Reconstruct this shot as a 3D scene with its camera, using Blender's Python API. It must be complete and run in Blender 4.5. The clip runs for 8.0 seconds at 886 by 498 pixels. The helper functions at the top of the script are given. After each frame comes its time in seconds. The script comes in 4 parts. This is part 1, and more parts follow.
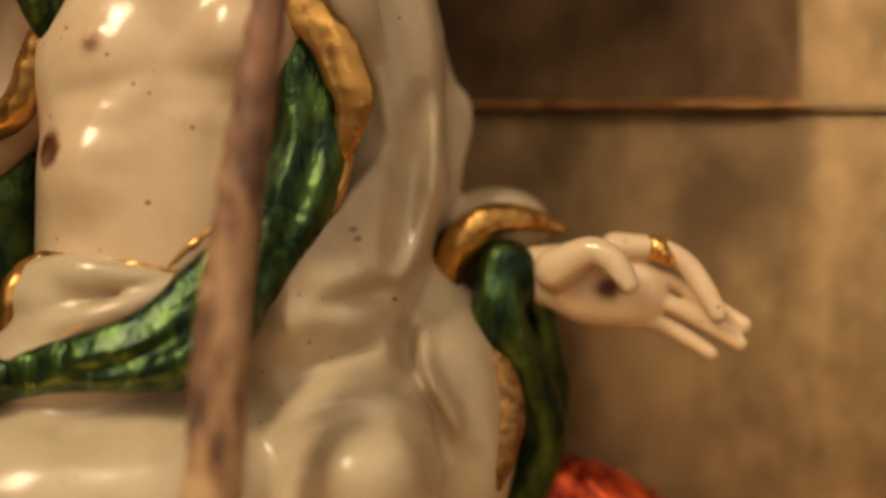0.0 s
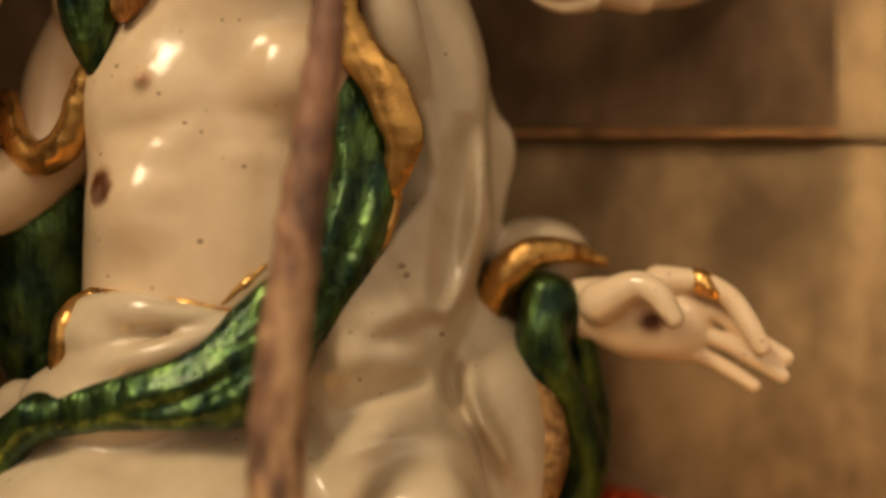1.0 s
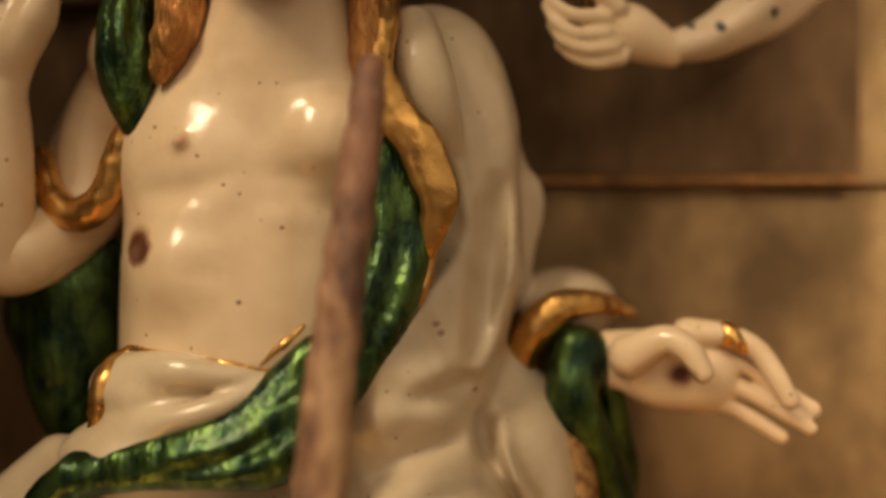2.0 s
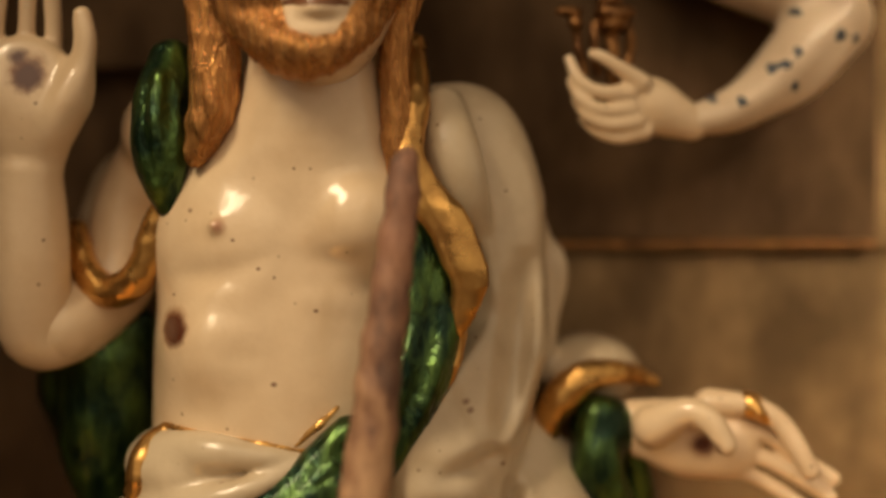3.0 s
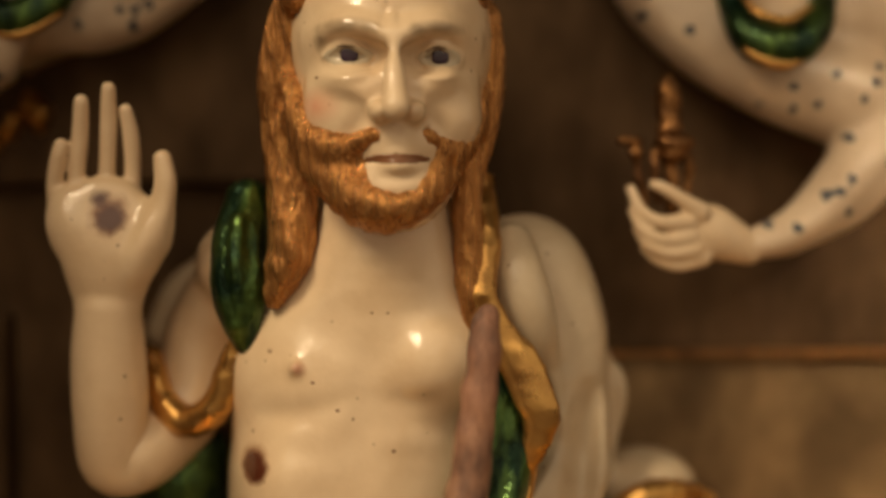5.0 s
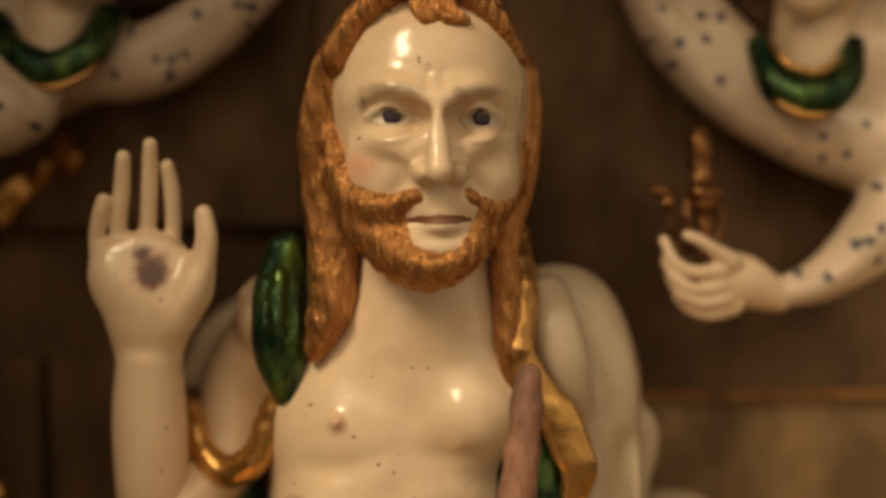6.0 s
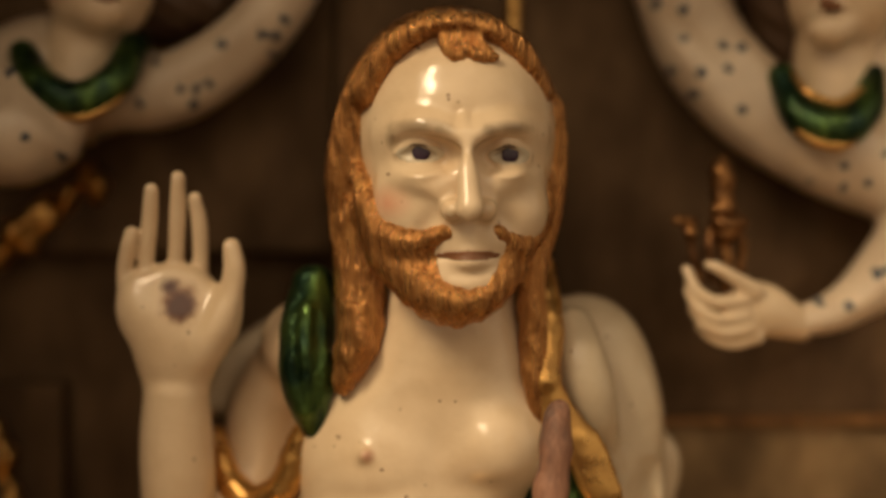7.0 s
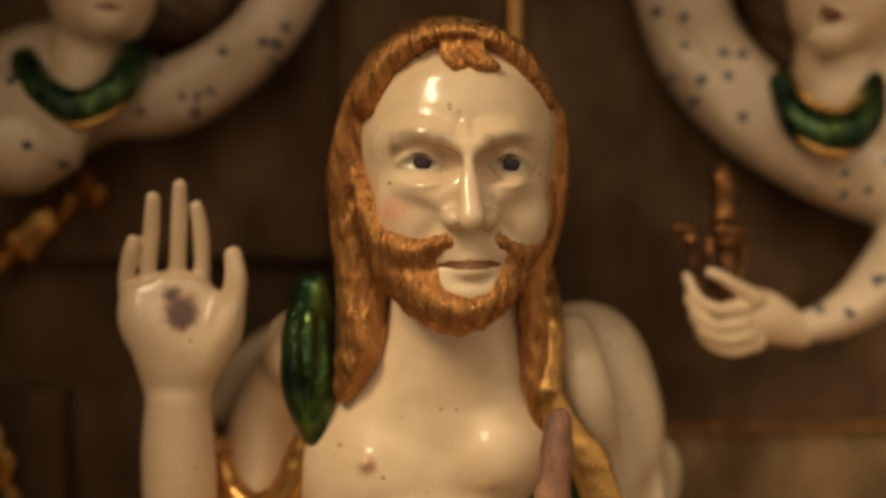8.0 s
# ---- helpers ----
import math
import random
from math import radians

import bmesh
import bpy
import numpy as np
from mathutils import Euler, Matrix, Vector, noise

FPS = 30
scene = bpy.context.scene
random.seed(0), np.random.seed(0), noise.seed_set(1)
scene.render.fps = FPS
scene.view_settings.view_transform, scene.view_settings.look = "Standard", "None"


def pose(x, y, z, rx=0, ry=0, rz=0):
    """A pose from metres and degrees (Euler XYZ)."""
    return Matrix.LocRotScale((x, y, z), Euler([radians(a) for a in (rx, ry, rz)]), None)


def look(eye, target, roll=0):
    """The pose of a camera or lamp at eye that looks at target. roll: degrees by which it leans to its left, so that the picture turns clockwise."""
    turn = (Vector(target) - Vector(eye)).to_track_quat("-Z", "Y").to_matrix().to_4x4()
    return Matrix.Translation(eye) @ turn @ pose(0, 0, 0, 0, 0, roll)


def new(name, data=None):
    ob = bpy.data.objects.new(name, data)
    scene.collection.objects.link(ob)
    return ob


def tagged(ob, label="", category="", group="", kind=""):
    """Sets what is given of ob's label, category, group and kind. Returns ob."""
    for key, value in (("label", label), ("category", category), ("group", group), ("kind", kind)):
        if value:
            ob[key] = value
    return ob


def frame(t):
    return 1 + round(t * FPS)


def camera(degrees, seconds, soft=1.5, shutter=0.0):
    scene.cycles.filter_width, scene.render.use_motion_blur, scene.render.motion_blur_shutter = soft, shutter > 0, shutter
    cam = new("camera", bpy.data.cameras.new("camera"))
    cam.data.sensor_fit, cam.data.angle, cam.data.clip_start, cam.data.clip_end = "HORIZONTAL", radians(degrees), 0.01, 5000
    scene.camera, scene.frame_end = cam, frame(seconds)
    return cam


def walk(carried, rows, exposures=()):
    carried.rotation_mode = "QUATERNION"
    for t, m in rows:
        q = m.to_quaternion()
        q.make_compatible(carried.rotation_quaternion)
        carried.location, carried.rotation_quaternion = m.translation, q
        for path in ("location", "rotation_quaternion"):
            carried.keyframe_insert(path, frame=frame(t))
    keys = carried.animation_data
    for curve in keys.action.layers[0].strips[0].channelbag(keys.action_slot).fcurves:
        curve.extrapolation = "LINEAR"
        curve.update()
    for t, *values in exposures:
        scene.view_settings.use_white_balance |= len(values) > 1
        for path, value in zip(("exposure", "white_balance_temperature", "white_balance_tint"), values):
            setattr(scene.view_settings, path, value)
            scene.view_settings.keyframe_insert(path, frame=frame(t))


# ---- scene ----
# A gilt and enamelled reliquary niche, built in millimetres and brought to metres when a mesh is made.
cam = camera(40.0, 8.0, soft=3.2)
METRES, EYE = 0.028, 0.035
ROWS = [
    (0, -0.0000, -0.0000, 0.0000, 0.0000, -0.0000, 0.0000),
    (0.5, -0.0466, -0.0060, 0.0291, -0.1353, -0.0560, 0.0300),
    (1, -0.0936, -0.0116, 0.0710, -0.2146, -0.1726, 0.0300),
    (1.5, -0.1291, -0.0194, 0.1173, -0.2893, -0.2333, 0.0300),
    (3, -0.2190, -0.0764, 0.3416, -0.4946, -0.7418, 0.1100),
    (3.5, -0.2508, -0.0929, 0.4181, -0.5645, -0.9145, 0.1000),
    (4, -0.2897, -0.1098, 0.4933, -0.6159, -1.0638, 0.1500),
    (4.5, -0.3264, -0.1223, 0.5599, -0.7092, -1.2131, 0.1700),
    (6, -0.4417, -0.1600, 0.7346, -0.9378, -1.5443, 0.1700),
    (6.5, -0.4776, -0.1670, 0.7774, -1.0218, -1.6563, 0.1800),
    (7, -0.4976, -0.1709, 0.8048, -1.0731, -1.7263, 0.1700),
    (7.5, -0.5004, -0.1739, 0.8165, -1.0871, -1.7310, 0.1800),
    (8, -0.5002, -0.1751, 0.8219, -1.0825, -1.7590, 0.1900),
]
walk(cam, [(t, pose(0, 0, EYE) @ pose(METRES * x, METRES * y, METRES * z, 90 + pitch, roll, yaw)) for t, x, y, z, yaw, pitch, roll in ROWS])
cam.data.dof.use_dof = True
cam.data.dof.focus_distance = 0.0605
cam.data.dof.aperture_fstop = 15.0

# ---- light ----
world = bpy.data.worlds.new("world")
scene.world = world
world.use_nodes = True
world.node_tree.nodes["Background"].inputs[0].default_value = (1.0, 0.76, 0.50, 1)
world.node_tree.nodes["Background"].inputs[1].default_value = 0.48


def softbox(name, eye, target, wide, high, watts, colour):
    data = bpy.data.lights.new(name, "AREA")
    data.shape, data.size, data.size_y, data.energy, data.color = "RECTANGLE", wide, high, watts, colour
    ob = new(name, data)
    ob.matrix_world = look(eye, target)
    return ob


softbox("key_lamp", (-0.278, -0.228, 0.452), (-0.012, 0.06, 0.045), 0.085, 0.15, 1.4, (1.0, 0.785, 0.50))
softbox("key_lamp", (-0.288, -0.268, 0.345), (-0.012, 0.06, 0.045), 0.085, 0.035, 0.3, (1.0, 0.785, 0.50))
softbox("top_lamp", (-0.20, -0.42, 0.56), (-0.01, 0.06, 0.045), 0.95, 0.70, 1.5, (1.0, 0.785, 0.515))
side = softbox("side_lamp", (0.11, -0.06, 0.13), (0.060, 0.072, 0.052), 0.05, 0.05, 0.026, (1.0, 0.77, 0.48))
side.data.spread = radians(21)
scene.view_settings.exposure = 0.12


# ---- materials ----
def material(name):
    m = bpy.data.materials.new(name)
    m.use_nodes = True
    return m, m.node_tree, m.node_tree.nodes["Principled BSDF"]


def node(tree, kind, links=(), **values):
    n = tree.nodes.new(kind)
    for key, value in values.items():
        n.inputs[key.replace("_", " ")].default_value = value
    for key, source in links:
        tree.links.new(source, n.inputs[key])
    return n


def coords(tree, stretch=(1, 1, 1)):
    """Places in millimetres, stretched."""
    geo = tree.nodes.new("ShaderNodeNewGeometry")
    n = tree.nodes.new("ShaderNodeVectorMath")
    n.operation = "MULTIPLY"
    tree.links.new(geo.outputs["Position"], n.inputs[0])
    n.inputs[1].default_value = [1000 * s for s in stretch]
    return n.outputs[0]


def grain(tree, scale, detail=3.0, stretch=(1, 1, 1), rough=0.55):
    n = node(tree, "ShaderNodeTexNoise", [("Vector", coords(tree, stretch))], Scale=scale, Detail=detail, Roughness=rough)
    return n.outputs["Fac"]


def ramp(tree, fac, stops):
    n = tree.nodes.new("ShaderNodeValToRGB")
    tree.links.new(fac, n.inputs[0])
    e = n.color_ramp.elements
    while len(e) < len(stops):
        e.new(0.5)
    for el, (at, c) in zip(e, stops):
        el.position, el.color = at, (*c, 1)
    return n.outputs[0]


def mix(tree, fac, a, b, how="MIX"):
    n = tree.nodes.new("ShaderNodeMix")
    n.data_type, n.blend_type = "RGBA", how
    for socket, v in ((n.inputs[0], fac), (n.inputs[6], a), (n.inputs[7], b)):
        if isinstance(v, (int, float)):
            socket.default_value = v
        elif isinstance(v, tuple):
            socket.default_value = (*v, 1)
        else:
            tree.links.new(v, socket)
    return n.outputs[2]


def bump(tree, bsdf, height, strength, distance):
    n = node(tree, "ShaderNodeBump", [("Height", height)], Strength=strength, Distance=distance * 0.001)
    tree.links.new(n.outputs[0], bsdf.inputs["Normal"])


def stain_or_shade(tree, col, centre, radii, colour, soft=0.5, ragged=0.5):
    """A spot of colour or painted shade with an uneven, soft border round a place in millimetres."""
    n = tree.nodes.new("ShaderNodeVectorMath")
    n.operation = "SUBTRACT"
    tree.links.new(coords(tree), n.inputs[0])
    n.inputs[1].default_value = centre
    m = tree.nodes.new("ShaderNodeVectorMath")
    m.operation = "DIVIDE"
    tree.links.new(n.outputs[0], m.inputs[0])
    m.inputs[1].default_value = [2 * r for r in radii]
    d = tree.nodes.new("ShaderNodeVectorMath")
    d.operation = "LENGTH"
    tree.links.new(m.outputs[0], d.inputs[0])
    e = tree.nodes.new("ShaderNodeMath")
    e.operation = "MULTIPLY_ADD"
    tree.links.new(grain(tree, 1.7, 3), e.inputs[0])
    e.inputs[1].default_value = 0.5 * ragged
    tree.links.new(d.outputs["Value"], e.inputs[2])
    half = 0.5 * ragged
    fac = ramp(tree, e.outputs[0], [(max(0.0, min(1, (1 + half) * 0.5 * (1 - soft))), (1, 1, 1)), (min(1, (1 + half) * 0.5), (0, 0, 0))])
    return mix(tree, fac, col, colour)


def enamel(name, colour, tint, specks=True, rough=0.21, stains_and_shade=(), coat=0.28):
    m, tree, b = material(name)
    col = mix(tree, ramp(tree, grain(tree, 0.35, 4), [(0.35, (0, 0, 0)), (0.7, (1, 1, 1))]), colour, tint)
    if specks:
        v = node(tree, "ShaderNodeTexVoronoi", [("Vector", coords(tree))], Scale=1.3)
        gate = ramp(tree, v.outputs["Distance"], [(0.07, (1, 1, 1)), (0.17, (0, 0, 0))])
        pick = ramp(tree, v.outputs["Color"], [(0.70, (0, 0, 0)), (0.80, (0.7, 0.7, 0.7))])
        both = mix(tree, 1.0, gate, pick, "MULTIPLY")
        col = mix(tree, both, col, (0.16, 0.06, 0.03))
        pits = ramp(tree, grain(tree, 2.6, 2), [(0.78, (0, 0, 0)), (0.86, (0.5, 0.5, 0.5))])
        col = mix(tree, pits, col, (0.36, 0.22, 0.12))
    for spot in stains_and_shade:
        col = stain_or_shade(tree, col, *spot)
    tree.links.new(col, b.inputs["Base Color"])
    b.inputs["Roughness"].default_value = rough
    b.inputs["Coat Weight"].default_value = coat
    b.inputs["Coat Roughness"].default_value = 0.11
    bump(tree, b, grain(tree, 0.9, 3), 0.35, 0.12)
    return m


def gold(name, colour, dark, rough, stretch=(1, 1, 1), scale=2.0, depth=0.15, strength=0.6, worn=None, glint=0.6):
    m, tree, b = material(name)
    g = grain(tree, scale, 4, stretch)
    col = mix(tree, ramp(tree, g, [(0.35, (0, 0, 0)), (0.65, (1, 1, 1))]), dark, colour)
    if worn:
        col = mix(tree, ramp(tree, grain(tree, 1.2, 4, stretch), [(0.52, (0, 0, 0)), (0.66, (1, 1, 1))]), col, worn)
    tree.links.new(col, b.inputs["Base Color"])
    b.inputs["Metallic"].default_value = 0.92
    n = node(tree, "ShaderNodeMapRange", [("Value", grain(tree, glint, 4, stretch))])
    n.inputs["To Min"].default_value, n.inputs["To Max"].default_value = rough * 0.7, rough * 1.4
    if worn:
        n.inputs["From Min"].default_value, n.inputs["From Max"].default_value = 0.4, 0.65
        n.inputs["To Min"].default_value, n.inputs["To Max"].default_value = rough * 1.4, rough * 0.55
    tree.links.new(n.outputs[0], b.inputs["Roughness"])
    bump(tree, b, g, strength, depth)
    return m


def foil(name, colour, deep, stretch=(2.2, 1, 0.5)):
    """Clear coloured enamel over crumpled metal."""
    m, tree, b = material(name)
    g = grain(tree, 0.6, 4, stretch)
    fine = grain(tree, 2.2, 2, (1, 1, 0.6))
    col = mix(tree, ramp(tree, g, [(0.40, (0, 0, 0)), (0.72, (1, 1, 1))]), deep, colour)
    tree.links.new(col, b.inputs["Base Color"])
    b.inputs["Metallic"].default_value = 0.8
    b.inputs["Roughness"].default_value = 0.30
    b.inputs["Coat Weight"].default_value = 0.12
    b.inputs["Coat Roughness"].default_value = 0.12
    both = mix(tree, 0.12, g, fine)
    bump(tree, b, both, 0.8, 0.6)
    return m


def paint(name, colour, rough=0.4, other=None):
    m, tree, b = material(name)
    tree.links.new(mix(tree, grain(tree, 1.5, 4), colour, other or tuple(0.6 * c for c in colour)), b.inputs["Base Color"])
    b.inputs["Roughness"].default_value = rough
    return m


PIT = (0.17, 0.07, 0.04)
RUST, DRIED, BROWN = (0.28, 0.11, 0.04), (0.085, 0.022, 0.010), (0.27, 0.19, 0.115)
FLESH = enamel("flesh_enamel", (0.77, 0.59, 0.395), (0.68, 0.50, 0.32), stains_and_shade=(
    ((-19.09, 59.00, 39.91), (1.1, 3, 1.2), RUST, 0.5, 0.5), ((-19.06, 59.00, 39.77), (0.95, 3, 1.05), DRIED, 0.35, 0.4),
    ((-26.81, 60.00, 52.79), (1.3, 3, 1.4), RUST, 0.5, 0.7), ((-26.69, 60.00, 52.61), (0.95, 3, 1.05), DRIED, 0.4, 0.6), ((-27.28, 60.00, 53.64), (0.65, 3, 0.6), DRIED, 0.6, 0.6),
    ((8.68, 64.00, 32.89), (1.1, 3, 0.95), RUST, 0.7, 0.5), ((8.74, 64.00, 32.95), (0.85, 3, 0.7), DRIED, 0.5, 0.4),
    # Brown brows with brow shade painted in, then shade painted into the eye sockets.
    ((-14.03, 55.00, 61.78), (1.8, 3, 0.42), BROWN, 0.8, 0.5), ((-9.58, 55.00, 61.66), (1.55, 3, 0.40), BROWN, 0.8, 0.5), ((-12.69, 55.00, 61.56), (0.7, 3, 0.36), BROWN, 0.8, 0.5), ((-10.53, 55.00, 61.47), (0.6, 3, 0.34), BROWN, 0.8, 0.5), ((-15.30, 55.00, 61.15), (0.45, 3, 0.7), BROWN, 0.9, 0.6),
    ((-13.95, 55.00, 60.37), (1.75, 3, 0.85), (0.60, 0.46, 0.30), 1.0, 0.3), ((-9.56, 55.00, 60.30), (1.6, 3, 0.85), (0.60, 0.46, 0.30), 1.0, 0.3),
    ((-15.51, 56.00, 58.02), (1.5, 3, 1.1), (0.62, 0.28, 0.17), 1.0, 0.3),
    ((-16.71, 58.00, 44.94), (0.5, 2, 0.5), (0.50, 0.26, 0.16), 0.7, 0.3),
) + tuple((at, (r, 2, 0.8 * r), PIT, 0.6, 0.6) for at, r in (
    ((-18.29, 58.50, 45.73), 0.2), ((-15.96, 58.00, 44.24), 0.16), ((-14.70, 58.00, 42.83), 0.16), ((-12.96, 58.50, 47.76), 0.13), ((-12.14, 58.50, 47.75), 0.13),
    ((-13.91, 57.50, 37.18), 0.22), ((-11.86, 57.50, 40.76), 0.16), ((-19.26, 59.00, 41.49), 0.15), ((-14.01, 56.00, 65.75), 0.16), ((-15.52, 56.50, 59.44), 0.14),
)))
WHITE = enamel("white_enamel", (0.64, 0.52, 0.365), (0.53, 0.415, 0.28), rough=0.27, coat=0.25, stains_and_shade=tuple((at, (r, 3, 0.8 * r), PIT, 0.6, 0.6) for at, r in (
    ((-5.90, 62.00, 50.05), 0.2), ((-5.54, 62.00, 49.30), 0.15), ((-4.22, 61.00, 35.50), 0.3), ((-2.44, 61.00, 32.48), 0.2), ((-6.84, 60.00, 32.82), 0.2), ((-4.44, 61.00, 35.96), 0.3), ((-5.88, 61.00, 34.24), 0.2))))
CLOTH = enamel("angel_white_enamel", (0.68, 0.54, 0.39), (0.52, 0.39, 0.27), specks=False, rough=0.35)
HAIR = gold("gilt_hair", (0.56, 0.265, 0.085), (0.38, 0.172, 0.057), 0.28, (2.4, 2.4, 0.4), 2.8, 0.22, 1.0, (0.64, 0.325, 0.105), 1.4)
GILT = gold("gilding", (0.72, 0.42, 0.13), (0.50, 0.27, 0.085), 0.28, (1, 1, 1), 0.55, 0.35, 0.35, None, 0.8)
GREEN = foil("green_enamel", (0.10, 0.18, 0.04), (0.009, 0.030, 0.016), (1.4, 1.2, 0.6))
RED = foil("red_enamel", (1.0, 0.16, 0.035), (0.22, 0.010, 0.005), (1.0, 1.0, 1.0))
BLUE = paint("dot_blue", (0.06, 0.075, 0.095), 0.35)
IRIS = paint("iris_dark", (0.045, 0.024, 0.045), 0.12)
LIP = paint("lip_red", (0.28, 0.12, 0.055), 0.25)
LASH = paint("lash_brown", (0.14, 0.09, 0.06), 0.3)
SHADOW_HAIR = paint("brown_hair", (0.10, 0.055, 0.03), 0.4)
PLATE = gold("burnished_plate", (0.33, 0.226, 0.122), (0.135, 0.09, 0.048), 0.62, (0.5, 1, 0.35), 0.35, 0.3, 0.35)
# Darker brown-gold for the back, middle, upper and left plates.
DARKPLATE = gold("dark_plate", (0.145, 0.09, 0.049), (0.075, 0.045, 0.025), 0.6, (0.6, 1, 0.3), 0.4, 0.2, 0.35)


def bark_material():
    m, tree, b = material("thorn_bark")
    g = grain(tree, 0.5, 5, (1.3, 1.3, 0.55), 0.62)
    fine = grain(tree, 3.0, 3, (2, 2, 0.4))
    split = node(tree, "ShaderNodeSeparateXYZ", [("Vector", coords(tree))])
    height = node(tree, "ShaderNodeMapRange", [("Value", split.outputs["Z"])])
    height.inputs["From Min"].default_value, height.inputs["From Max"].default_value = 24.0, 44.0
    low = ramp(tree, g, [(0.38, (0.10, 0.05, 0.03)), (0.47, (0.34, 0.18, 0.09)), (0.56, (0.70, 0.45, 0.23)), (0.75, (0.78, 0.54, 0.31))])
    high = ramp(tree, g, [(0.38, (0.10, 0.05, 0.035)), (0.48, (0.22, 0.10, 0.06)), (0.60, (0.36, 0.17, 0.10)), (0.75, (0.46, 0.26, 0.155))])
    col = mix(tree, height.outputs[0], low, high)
    tree.links.new(mix(tree, 0.2, col, ramp(tree, fine, [(0.4, (0.10, 0.04, 0.03)), (0.7, (0.5, 0.3, 0.2))])), b.inputs["Base Color"])
    b.inputs["Roughness"].default_value = 0.62
    bump(tree, b, fine, 0.5, 0.2)
    return m


BARK = bark_material()
DULL = gold("dull_gilding", (0.34, 0.165, 0.058), (0.12, 0.055, 0.024), 0.38, (1, 1, 1), 0.9, 0.3, 0.8)
WORN = gold("worn_gilding", (0.44, 0.26, 0.10), (0.22, 0.11, 0.045), 0.5, (1, 1, 1), 1.6, 0.3, 0.6)
EYE_WHITE = paint("eye_white", (0.56, 0.47, 0.34), 0.12, (0.50, 0.42, 0.31))


# ---- modelling tools: smooth solids on a grid, in millimetres ----
def smin(a, b, k):
    if k <= 0:
        return np.minimum(a, b)
    h = np.maximum(k - np.abs(a - b), 0) / k
    return np.minimum(a, b) - h * h * k * 0.25


def curve(points, radii, steps=6):
    """A Catmull-Rom line through points with its radii."""
    q = np.array([(*p, r) for p, r in zip(points, radii)], float)
    q = np.vstack([2 * q[0] - q[1], q, 2 * q[-1] - q[-2]])
    out = []
    for i in range(1, len(q) - 2):
        for s in np.linspace(0, 1, steps, endpoint=False):
            a, b, c, d = q[i - 1:i + 3]
            out.append(0.5 * (2 * b + (c - a) * s + (2 * a - 5 * b + 4 * c - d) * s * s + (3 * b - a - 3 * c + d) * s ** 3))
    out.append(q[-2])
    out = np.array(out)
    out[:, 3] = np.maximum(out[:, 3], 0.03)
    return out


